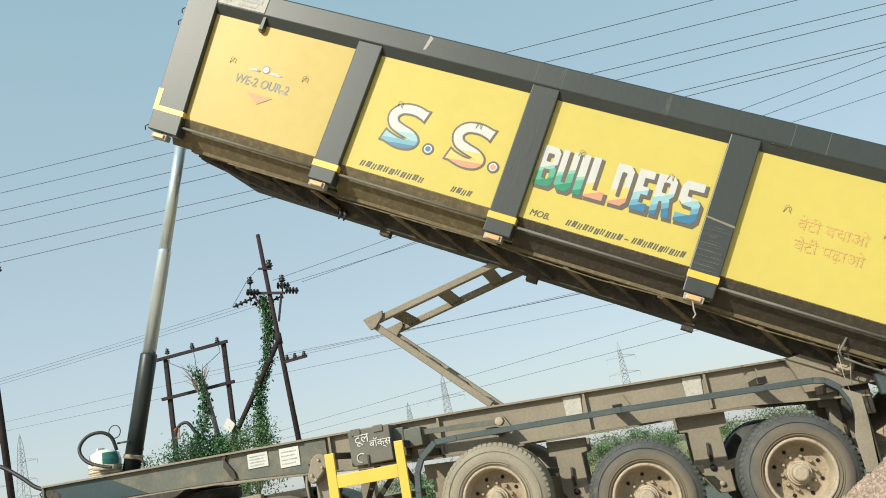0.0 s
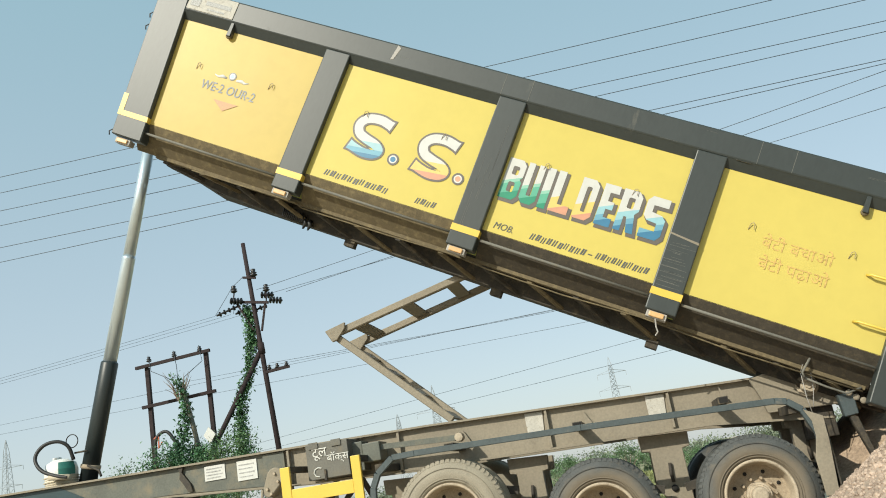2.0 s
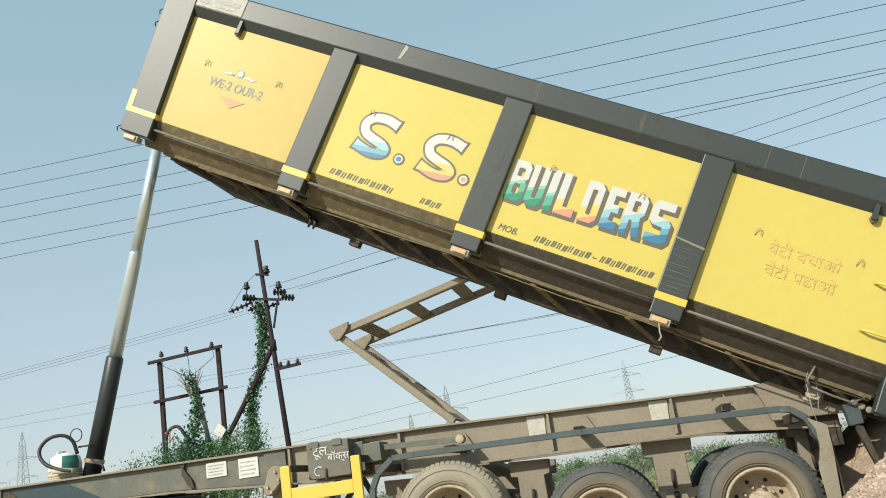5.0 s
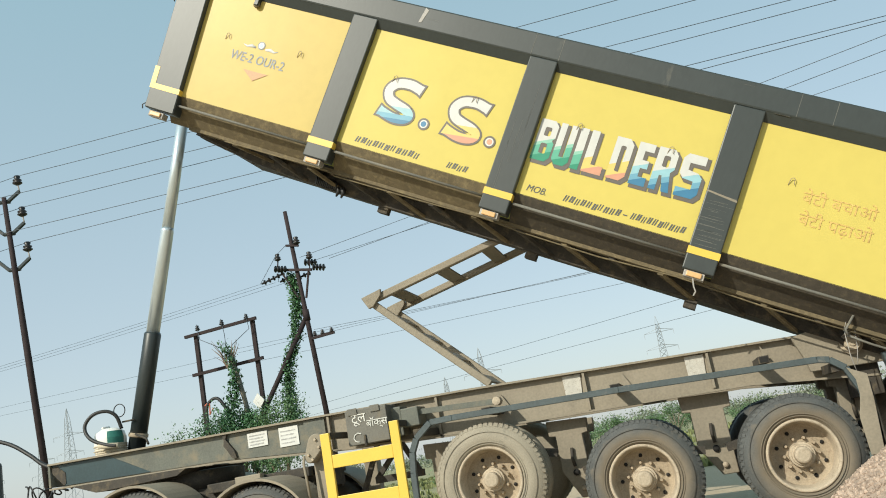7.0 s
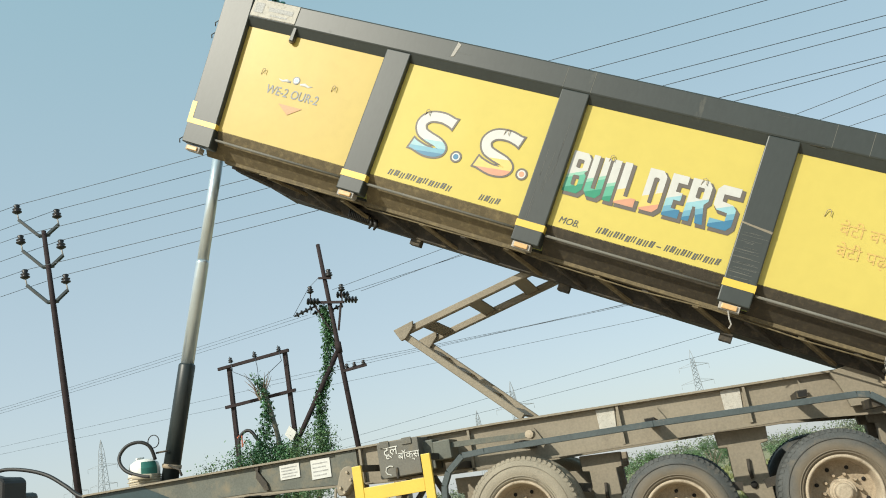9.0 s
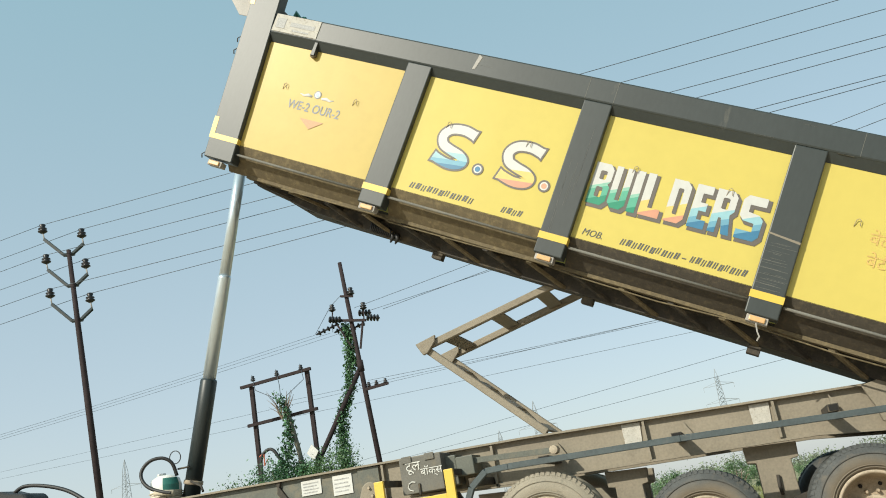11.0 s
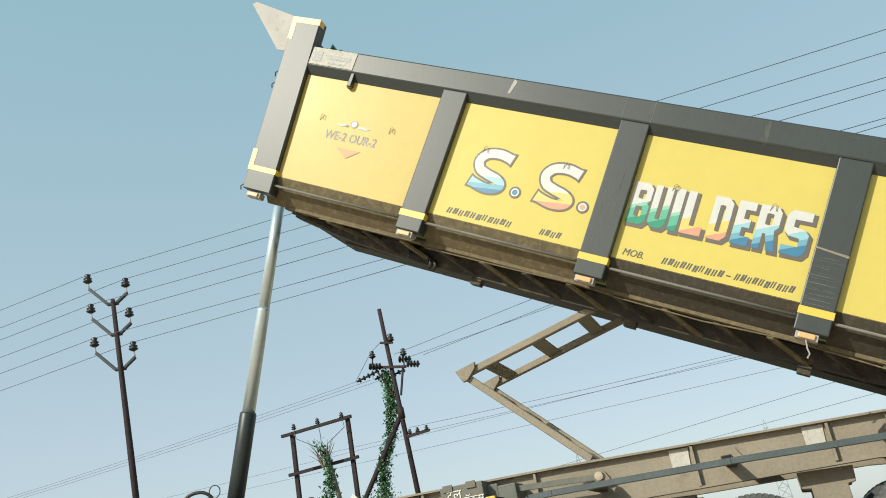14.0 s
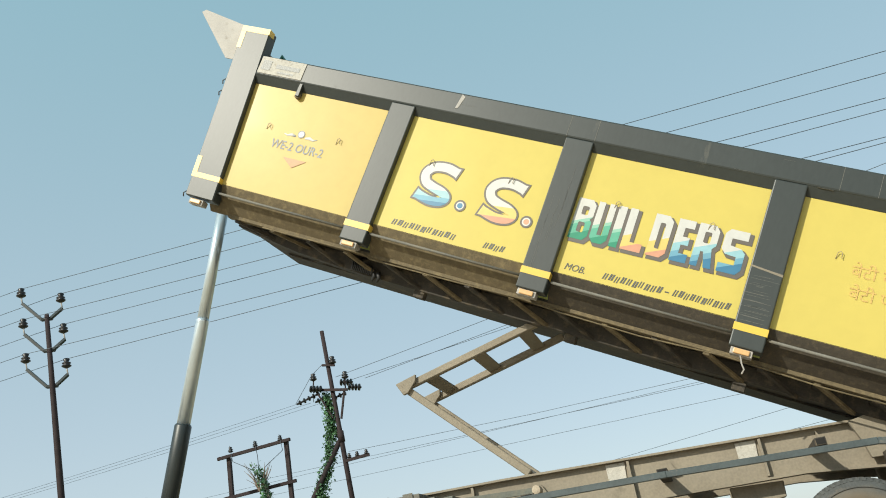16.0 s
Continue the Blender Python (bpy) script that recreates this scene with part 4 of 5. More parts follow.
def glyphs(h=0.42, s=0.062):
    """Heavy block letter outlines, h high, with stems s wide."""
    a, c = 0.045, 0.185
    return {
        "B": [[(0, 0), (c - 0.04, 0), (c, 0.05), (c, 0.19), (c - 0.025, 0.22), (c, 0.25), (c, h - 0.05), (c - 0.04, h), (0, h)], cut(s, c - s + 0.005, 0.075, 0.18, 0.01), cut(s, c - s + 0.005, 0.255, h - 0.075, 0.01)],
        "U": [[(0, 0.05), (0.04, 0), (0.13, 0), (0.17, 0.05), (0.17, h), (0.17 - s, h), (0.17 - s, 0.085), (s, 0.085), (s, h), (0, h)]],
        "I": [[(0, 0), (0.078, 0), (0.078, h), (0, h)]],
        "L": [[(0, 0), (0.195, 0), (0.195, 0.085), (0.075, 0.085), (0.075, h), (0, h)]],
        "D": [[(0, 0), (0.13, 0), (0.175, 0.05), (0.175, h - 0.05), (0.13, h), (0, h)], cut(s, 0.175 - s, 0.08, h - 0.08, 0.01)],
        "E": [[(0, 0), (0.155, 0), (0.155, 0.085), (0.07, 0.085), (0.07, 0.17), (0.135, 0.17), (0.135, 0.25), (0.07, 0.25), (0.07, h - 0.08), (0.155, h - 0.08), (0.155, h), (0, h)]],
        "R": [[(0, 0), (0.066, 0), (0.066, 0.15), (0.092, 0.15), (0.125, 0), (0.195, 0), (0.158, 0.19), (0.19, 0.23), (0.19, h - 0.05), (0.15, h), (0, h)], cut(0.066, 0.128, 0.235, h - 0.075, 0.01)],
        "S": [[(0, 0.0), (0.17, 0), (0.21, 0.05), (0.21, 0.21), (0.17, 0.25), (0.07, 0.265), (0.07, h - 0.085), (0.21, h - 0.085), (0.21, h), (0.04, h), (0, h - 0.05), (0, 0.22), (0.04, 0.175), (0.14, 0.165), (0.14, 0.085), (0, 0.085)]],
    }


GLYPHS = glyphs()
for k, (letter, u) in enumerate(zip("BUILDERS", (-3.105, -2.90, -2.70, -2.59, -2.345, -2.125, -1.935, -1.695))):
    at = (u, 0.702 + 0.0035 * k)
    cm = GREENS if k < 3 else WARMS if k < 5 else BLUES
    painted("sign_shadow", GLYPHS[letter], M_SHADE, (at[0] + 0.026, at[1] - 0.024), YP - 0.0006, 0.012)
    painted("sign_letter", GLYPHS[letter], cm, at, YP - 0.0022, 0.0, "painted block letter with a grey drop shadow")


def char_bars(name, u0, u1, w, h, count):
    """Plain slanting bars in place of handwritten characters."""
    step = (u1 - u0) / count
    for k in range(count):
        u, wide, lift = u0 + step * k, step * (0.24, 0.34, 0.20, 0.30)[k % 4], 0.006 * math.sin(2.3 * k)
        for dx in (0.0, step * 0.42):
            flat(name, [(u + dx, w + lift), (u + dx + wide * 0.85, w + lift), (u + dx + wide * 0.85 + 0.018, w + lift + h), (u + dx + 0.018, w + lift + h)], M_INK, body)


char_bars("address_bar", -4.93, -4.19, 0.385, 0.062, 11)
char_bars("address_bar", -3.89, -3.66, 0.385, 0.06, 4)
char_bars("number_bar", -2.66, -2.09, 0.385, 0.062, 10)
char_bars("number_bar", -2.00, -1.48, 0.395, 0.062, 10)
flat("number_bar", [(-2.07, 0.41), (-2.03, 0.41), (-2.03, 0.42), (-2.07, 0.42)], M_INK, body)
lettering("painted_word", "MOB.", 0.095, M_INK, body, Matrix.Translation((-3.04, 0.0618, 0.385)), "dark painted word", 0.25, 0.92)
lettering("painted_slogan", "WE-2 OUR-2", 0.145, M_INK2, body, Matrix.Translation((-6.69, 0.0618, 0.90)), "faded blue painted slogan", 0.05, 0.84, bold=0.0015)
painted("painted_triangle", [[(-0.155, 0.05), (0.155, 0.05), (0.0, -0.055)]], M_TRI, (-6.32, 0.765), YP - 0.0012)
for r, y, m in ((0.046, 0.0008, M_INK2), (0.034, 0.0020, M_PWHITE), (0.022, 0.0032, M_SKYB)):
    painted("painted_swirl", [[(r * math.cos(a), r * math.sin(a)) for a in [2 * math.pi * k / 24 for k in range(24)]]], m, (-6.36, 1.115), YP - y)
for s in (-1, 1):
    part("painted_wing", sweep(B(), [(-6.36 + s * 0.06, 0.0635, 1.08), (-6.36 + s * 0.12, 0.0635, 1.09), (-6.36 + s * 0.17, 0.0635, 1.075), (-6.36 + s * 0.22, 0.0635, 1.09)], [0.012, 0.022, 0.014, 0.004], 6, 0.1), M_PWHITE, body)
lettering("painted_slogan", "\u092c\u0947\u091f\u0940 \u092c\u091a\u093e\u0913", 0.155, M_REDINK, body, Matrix.Translation((-0.60, 0.0618, 0.97)), "faded red painted slogan")
lettering("painted_slogan", "\u092c\u0947\u091f\u0940 \u092a\u0922\u093c\u093e\u0913", 0.155, M_REDINK, body, Matrix.Translation((-0.58, 0.0618, 0.77)), "faded red painted slogan")

# ---- tractor unit in front, seen in part ----
tractor = thing("tractor_unit", "dark tractor unit coupled under the trailer neck", "truck", pose(0, 0, 0))
for y in (0.82, 1.60):
    part("frame_rail", box(B(), -10.6, -4.75, y, y + 0.08, 0.94, 1.17, 0.006), M_UNDER, tractor)
for x in (-4.80, -7.6, -9.2):
    part("cross_member", box(B(), x, x + 0.1, 0.90, 1.60, 0.96, 1.15, 0.006), M_UNDER, tractor)
part("rear_cross_box", box(B(), -5.95, -4.75, 0.72, 1.8, 1.10, 1.20, 0.01), M_UNDER, tractor)
part("rear_cross_box", box(B(), -5.55, -5.25, 0.60, 0.70, 1.10, 1.22, 0.01), M_FRAME, tractor)
part("coupling", lathe(B(), [(1.17, 0.48), (1.36, 0.50), (1.375, 0.42)], 32, origin=(-6.3, 1.25, 0), axis="z"), M_UNDER, tractor, "greasy round coupling")
for x, gz in ((-6.46, 0.205), (-5.10, 0.055)):
    for y, fl in ((0.06, False), (2.44, True)):
        set_wheel(x, gz + 0.52, y, tractor, M_RUBBER, fl)
    for y in (0.04, 1.84):
        arc = [(x + 0.60 * math.cos(a), gz + 0.55 + 0.56 * math.sin(a)) for a in [radians(d) for d in range(20, 161, 7)]]
        arc2 = [(x + 0.575 * math.cos(a), gz + 0.55 + 0.535 * math.sin(a)) for a in [radians(d) for d in range(160, 19, -7)]]
        bm = B()
        prism(bm, arc + arc2, y, y + 0.62)
        part("mudguard", bm, M_RAIL if x > -5 else M_FRAME, tractor, "curved dark mudguard" if x > -5 else "curved dusty mudguard")
for y, fl in ((0.06, False), (2.44, True)):
    set_wheel(-10.2, 0.98, y, tractor, M_RUBBER, fl)
cab = part("cab", box(B(), -11.4, -9.98, 0.05, 2.45, 1.25, 2.05, 0.06), M_GREY, tractor, "dark lower cab rear")
part("air_intake", prism(B(), [(-9.82, 1.5), (-9.26, 1.5), (-9.22, 2.10), (-9.28, 2.16), (-9.52, 2.20), (-9.66, 2.25), (-9.76, 2.20), (-9.80, 2.05)], 0.95, 1.35, 0.02), M_HOSE, tractor, "black air intake box")
part("tank", lathe(B(), [(0.1, 0.0), (0.1, 0.28), (0.14, 0.31), (0.7, 0.31)], 28, origin=(-8.4, 0, 0.95)), M_LIGHTSTEEL, tractor)
hs = [(-9.62, 1.15, 2.20), (-9.43, 1.15, 2.27), (-9.1, 1.15, 2.22), (-8.74, 1.12, 2.10), (-8.45, 1.1, 1.92), (-8.22, 1.05, 1.77), (-7.9, 1.02, 1.66)]
part("air_hose", sweep(B(), curve(hs), 0.024, 10), M_HOSE, tractor, "black air hose to the trailer")
sp = []
for k in range(110):
    a, q = k * 0.42, k / 109
    big = 0.07 + 0.05 * math.sin(5.1 * q + 1)
    sp.append((-8.75 + 0.80 * q + 0.5 * big * math.sin(a), 1.3 + 0.05 * math.cos(1.3 * a), 1.47 - 0.06 * math.sin(math.pi * q) + big * math.cos(a) + 0.05 * q))
part("spiral_hose", sweep(B(), sp, 0.010, 6), M_HOSE, tractor, "coiled black brake hose")
part("spiral_hose", sweep(B(), [(-7.86, 0.95, 1.74), (-7.98, 0.93, 1.74), (-8.1, 0.93, 1.68), (-8.06, 0.95, 1.58), (-7.95, 0.95, 1.50)], 0.009, 6), M_HOSE, tractor)

# ---- oil drum and hose on the neck ----
drum = thing("oil_drum", "white plastic oil drum bound in sacking on the trailer neck", "drum", pose(-7.36, 1.12, top_z(-7.36)))
part("shell", lathe(B(), [(0.0, 0.15), (0.03, 0.175), (0.20, 0.185), (0.27, 0.165), (0.315, 0.09), (0.325, 0.0)], 32, axis="z"), M_PLASTIC, drum, "white plastic shell")
lb = B()
ring = [[lb.verts.new((r * math.cos(a), r * math.sin(a), z)) for a in [radians(d) for d in range(-66, 4, 7)]] for z, r in ((0.13, 0.183), (0.20, 0.188), (0.275, 0.166))]
for p, q in zip(ring, ring[1:]):
    for k in range(len(p) - 1):
        lb.faces.new((p[k], p[k + 1], q[k + 1], q[k]))
part("label", lb, M_GREENLBL, drum, "green label")
part("cap", lathe(B(), [(0.32, 0.05), (0.345, 0.05), (0.35, 0.0)], 16, axis="z", origin=(-0.06, 0.02, 0)), M_PLASTIC, drum)
sk = B()
for k in range(5):
    lathe(sk, [(0.0 + 0.026 * k, 0.165), (0.014 + 0.026 * k, 0.200 - 0.006 * (k % 2)), (0.030 + 0.026 * k, 0.17)], 24, axis="z", origin=(0.008 * (k % 2), 0, 0), caps=False)
part("sacking", sk, M_CLOTH, drum, "folded pale sacking")
lp = [(-7.12, 0.88, 1.82), (-7.24, 0.86, 1.85), (-7.40, 0.86, 1.92), (-7.50, 0.88, 2.01), (-7.53, 0.90, 2.11), (-7.48, 0.93, 2.20), (-7.39, 0.96, 2.245), (-7.28, 1.0, 2.24), (-7.20, 1.04, 2.17), (-7.17, 1.08, 2.02)]
hose = solid("oil_hose", sweep(B(), curve(lp), 0.021, 10), M_HOSE, "black rubber hose looped over the drum", "hose")
part("loop_wire", sweep(B(), [(-7.18 + 0.075 * math.cos(a), 1.08, 2.235 + 0.075 * math.sin(a)) for a in [radians(d) for d in range(-90, 271, 20)]], 0.006, 6), M_HOSE, hose)
part("sleeve", sweep(B(), [(-7.34, 0.865, 1.85), (-7.10, 0.90, 1.82)], 0.034, 10), M_CLOTH, hose)

# ---- gravel heap ----
rnd = random.Random(4)
HEAP = (2.70, -0.45, 1.97)


def heap_z(x, y):
    d = math.hypot(x - HEAP[0], (y - HEAP[1]))
    return HEAP[2] - 0.70 * math.sqrt(d * d + 0.15) + 0.05 * noise.noise((x * 1.7, y * 1.7, 3.0)) + 0.02 * noise.noise((x * 7, y * 7, 3.0))


hx = [-1.2 + 0.09 * i for i in range(96)]
hy = [-3.6 + 0.09 * i for i in range(97)]
vs = [(x, y, max(heap_z(x, y), ground_z(x, y) - 0.05)) for x in hx for y in hy]
fs = [(i * 97 + j, (i + 1) * 97 + j, (i + 1) * 97 + j + 1, i * 97 + j + 1) for i in range(95) for j in range(96)]
me = bpy.data.meshes.new("gravel_heap")
me.from_pydata(vs, [], fs)
me.polygons.foreach_set("use_smooth", [True] * len(fs))
me.materials.append(M_STONE)
heap = tagged(new("gravel_heap", me), "heap of pinkish crushed stone tipped behind the trailer", "gravel heap", kind="stuff")
ico = B()
bmesh.ops.create_icosphere(ico, subdivisions=1, radius=1)
iv, it = [v.co.copy() for v in ico.verts], [[v.index for v in f.verts] for f in ico.faces]
ico.free()
gv, gf = [], []
for _ in range(9000):
    x, y = rnd.uniform(-0.4, 2.6), rnd.uniform(-2.6, 0.6)
    z = heap_z(x, y)
    if z < ground_z(x, y):
        continue
    s = rnd.uniform(0.010, 0.026)
    q = Euler((rnd.uniform(0, 6), rnd.uniform(0, 6), 0)).to_matrix()
    sc = Vector((s, s * rnd.uniform(0.6, 1), s * rnd.uniform(0.5, 0.9)))
    o = len(gv)
    gv += [Vector((x, y, z + 0.003)) + q @ Vector((v.x * sc.x, v.y * sc.y, v.z * sc.z)) for v in iv]
    gf += [[o + i for i in f] for f in it]
me = bpy.data.meshes.new("stones")
me.from_pydata(gv, [], gf)
me.materials.append(M_STONE)
st = new("stones", me)
st.parent = heap
tagged(st, kind="stuff")

bm = B()
M_SOIL = mat("red_brown_spoil", (0.36, 0.27, 0.195), 0.95, var=0.35, scale=5, fine=40, bump=1.0)
sv = [[bm.verts.new((0.75 + 0.14 * i, 0.30 + 0.14 * j, max(-0.05, 1.55 - 0.70 * math.hypot(0.14 * i - 1.15, 0.14 * j - 1.2) + 0.10 * noise.noise((i * 0.4, j * 0.4, 8.0)) + 0.05 * noise.noise((i * 1.1, j * 1.1, 4.0))))) for j in range(22)] for i in range(24)]
for i in range(23):
    for j in range(21):
        bm.faces.new((sv[i][j], sv[i + 1][j], sv[i + 1][j + 1], sv[i][j + 1])).smooth = True
solid("spoil_heap", bm, M_SOIL, "dark red-brown spoil heap under the raised tail", "earth heap", kind="stuff")

# ---- power poles ----


def insulator(c, parent, s=1.0, axis=(0, 0, 1)):
    bm = B()
    pr = [(0, 0.02), (0.0, 0.05), (0.05, 0.13), (0.07, 0.13), (0.09, 0.07), (0.13, 0.12), (0.15, 0.115), (0.17, 0.06), (0.24, 0.09), (0.27, 0.07), (0.29, 0.0)]
    lathe(bm, [(a * s, r * s) for a, r in pr], 14, axis="z")
    bm.transform(Matrix.Translation(c) @ Vector(axis).to_track_quat("Z", "Y").to_matrix().to_4x4())
    return part("insulator", bm, M_GLAZE, parent, "brown glazed insulator")


def string_insulator(a, d, parent, count=4, size=1.0, step=0.125):
    """Discs on one rod, turned as a single body."""
    pr = []
    for k in range(count):
        z = step * k
        pr += [(z, 0.03), (z + 0.02, 0.13 * size), (z + 0.045, 0.14 * size), (z + 0.07, 0.05), (z + step - 0.01, 0.03)]
    bm = B()
    lathe(bm, pr, 12, axis="z")
    bm.transform(Matrix.Translation(Vector(a)) @ Vector(d).to_track_quat("Z", "Y").to_matrix().to_4x4())
    return part("strain_insulator", bm, M_GLAZE, parent, "string of dark disc insulators")


LINE = Vector((1.0, -0.03, 0)).normalized()
# forked line pole
YB = Vector((-18.55, 15.0, ground_z(-18.5, 15) - 0.1))
ytop = Vector((-19.40, 15.0, 11.30))
ypole = thing("forked_line_pole", "slim iron line pole with three pairs of forked arms", "utility pole", pose(0, 0, 0))
part("shaft", sweep(B(), [YB, YB.lerp(ytop, 0.55), YB.lerp(ytop, 0.78), ytop], [0.105, 0.10, 0.085, 0.07], 12), M_RUST, ypole, "dark rust-brown tubular shaft")
ends = []
for z in (11.15, 10.08, 8.90):
    c = YB.lerp(ytop, (z - YB.z) / (ytop.z - YB.z))
    part("arm_clamp", sweep(B(), [c + Vector((-0.2, 0, 0.03)), c + Vector((0.13, 0.1, 0.02))], 0.065, 6), M_BARREL, ypole)
    for a, e in ((Vector((-0.18, 0, 0.02)), Vector((-0.84, -0.1, 0.72))), (Vector((0.1, 0.05, 0.02)), Vector((0.34, 0.3, 0.36)))):
        part("fork_arm", sweep(B(), [c + a, c + e], 0.062, 4), M_BARREL, ypole, "angled fork arm")
        part("insulator_pin", sweep(B(), [c + e, c + e + Vector((-0.05, 0, 0.26))], 0.022, 6), M_LIGHTSTEEL, ypole)
        insulator(c + e + Vector((-0.05, 0, 0.22)), ypole, 1.15)
        ends.append(c + e + Vector((-0.05, 0, 0.52)))

# old strain pole with prop, cross arm and creeper
pole = thing("strain_pole", "old rust-brown iron pole with propped cross arm and insulators", "utility pole", pose(0, 0, 0))
PB, PT = Vector((-12.35, 22, ground_z(-12.3, 22) - 0.1)), Vector((-12.93, 22, 10.78))


def on_pole(z):
    return PB.lerp(PT, (z - PB.z) / (PT.z - PB.z))


part("shaft", sweep(B(), [PB, on_pole(6), PT], [0.105, 0.09, 0.075], 12), M_RUST, pole, "rust-brown tubular shaft")
part("prop", sweep(B(), [on_pole(6.7), Vector((-16.6, 22.0, 1.2)), Vector((-17.4, 22.0, 0.1))], 0.09, 10), M_RUST, pole, "slanting iron prop")
part("collar", sweep(B(), [on_pole(6.55), on_pole(6.95)], 0.125, 10), M_RUST, pole)
ca = on_pole(8.45)
AL, AR = Vector((-13.66, 21.95, 8.66)), Vector((-12.16, 21.8, 8.32))
part("cross_arm", sweep(B(), [AL, AR], 0.065, 4), M_RUST, pole, "tilted iron cross arm")
part("arm_strut", sweep(B(), [(-13.40, 21.9, 8.55), (-12.87, 21.9, 7.45)], 0.042, 4), M_RUST, pole)
part("arm_strut", sweep(B(), [(-12.30, 21.85, 8.33), (-12.57, 21.9, 7.35)], 0.045, 4), M_RUST, pole)
part("top_bracket", sweep(B(), [(-13.05, 21.9, 9.46), (-12.56, 21.9, 9.35)], 0.055, 4), M_RUST, pole)
insulator((-12.63, 21.9, 9.40), pole, 1.1)
part("top_bracket", sweep(B(), [(-13.54, 21.95, 8.66), (-13.46, 21.95, 9.02)], 0.024, 6), M_RUST, pole)
part("top_bracket", sweep(B(), [(-12.25, 21.85, 8.36), (-12.20, 21.85, 8.78)], 0.024, 6), M_RUST, pole)
insulator((-13.47, 21.95, 8.97), pole, 1.0)
insulator((-12.20, 21.85, 8.74), pole, 1.0)
for a, n, size, d in (((-13.58, 21.8, 8.66), 4, 0.95, (0.97, 0, -0.22)), ((-12.50, 22.1, 8.72), 4, 0.95, (0.97, 0, -0.2)), ((-12.06, 21.7, 8.38), 4, 0.95, (0.97, 0, -0.25))):
    string_insulator(a, d, pole, n, size)
for a, n in (((-13.38, 22.1, 8.50), 5), ((-13.10, 22.3, 8.38), 3), ((-12.35, 22.1, 8.30), 3)):
    string_insulator(a, (-0.975, 0.1, -0.18), pole, n, 0.72, 0.2)
lb = on_pole(5.85)
part("low_bracket", sweep(B(), [lb + Vector((0.05, -0.1, 0)), lb + Vector((0.95, -0.1, 0.05))], 0.07, 4), M_RUST, pole)
for x in (0.2, 0.5, 0.85):
    insulator(lb + Vector((x, -0.1, 0.06)), pole, 0.65)
part("low_cable", sweep(B(), [lb + Vector((0.2, -0.1, 0.3)), lb + Vector((2.0, -0.3, 0.22)), lb + Vector((7.0, -1.0, 0.0)), lb + Vector((30.0, -4.0, -0.6))], 0.007, 5), M_WIRE, pole)
jp = [(-14.40, 22.2, 8.33), (-13.52, 21.95, 9.20), (-13.05, 21.9, 9.48)]
part("jumper_wire", sweep(B(), jp, 0.010, 5), M_WIRE, pole)
part("jumper_wire", sweep(B(), [(-13.72, 22.3, 8.28), (-13.47, 21.95, 9.20)], 0.010, 5), M_WIRE, pole)

# two-legged cable frame
hf = thing("cable_frame", "rust-brown two-legged iron frame with cable ends", "utility frame", pose(0, 0, 0))
HL, HR = -17.2, -14.87
for x, z in ((HL, 6.9), (HR, 7.05)):
    part("leg", sweep(B(), [(x + 0.0, 22, ground_z(x, 22) - 0.1), (x + 0.03, 22, z)], 0.10, 4), M_RUST, hf, "iron channel leg")
for z0, z1, a, c in ((6.93, 7.05, -17.55, -14.62), (5.46, 5.55, -17.42, -14.55)):
    part("beam", sweep(B(), [(a, 21.86, z0), (c, 21.86, z1)], 0.078, 4), M_RUST, hf, "iron channel beam")
for k in range(3):
    x = -17.0 + 1.0 * k
    insulator((x, 21.85, 7.06), hf, 0.75)
    part("cable_tail", sweep(B(), [(x, 21.8, 7.3), (x + 0.1, 21.75, 6.7), (-15.9 + (k - 1) * 0.25, 21.75, 6.25), (-15.75, 21.8, 5.9)], 0.013, 5), M_WIRE, hf)
part("cable", sweep(B(), [(-15.75, 21.8, 5.95), (-15.7, 21.8, 5.5), (-15.5, 21.8, 4.4), (-15.35, 21.8, 3.4), (-15.3, 21.8, 0.1)], 0.085, 8), M_NECK, hf, "thick grey cable")
part("cable_loop", sweep(B(), curve([(-17.0, 21.75, 3.2), (-16.95, 21.7, 4.15), (-16.6, 21.7, 4.45), (-16.3, 21.7, 4.2), (-16.05, 21.75, 3.3), (-16.0, 21.75, 0.2)]), 0.06, 8), M_HOSE, hf, "black cable loop")
part("red_tape", sweep(B(), [(-17.0, 21.7, 4.25), (-16.8, 21.68, 4.4), (-16.85, 21.7, 3.9), (-16.7, 21.7, 4.1)], 0.03, 5), M_ORANGE, hf)
tag = part("notice_plate", prism(B(), [(-15.08, 4.02), (-14.86, 4.3), (-14.62, 4.02), (-14.85, 3.72)], 21.6, 21.63), M_PWHITE, hf, "white diamond notice plate")

# wires
wires = thing("power_lines", "bundle of thin overhead wires", "power lines", pose(0, 0, 0), kind="stuff")


def wire(a, c, sag, r, name="wire"):
    a, c = Vector(a), Vector(c)
    pts = [a.lerp(c, k / 24) - Vector((0, 0, 4 * sag * (k / 24) * (1 - k / 24))) for k in range(25)]
    part(name, sweep(B(), pts, r, 5, caps=False), M_WIRE, wires)


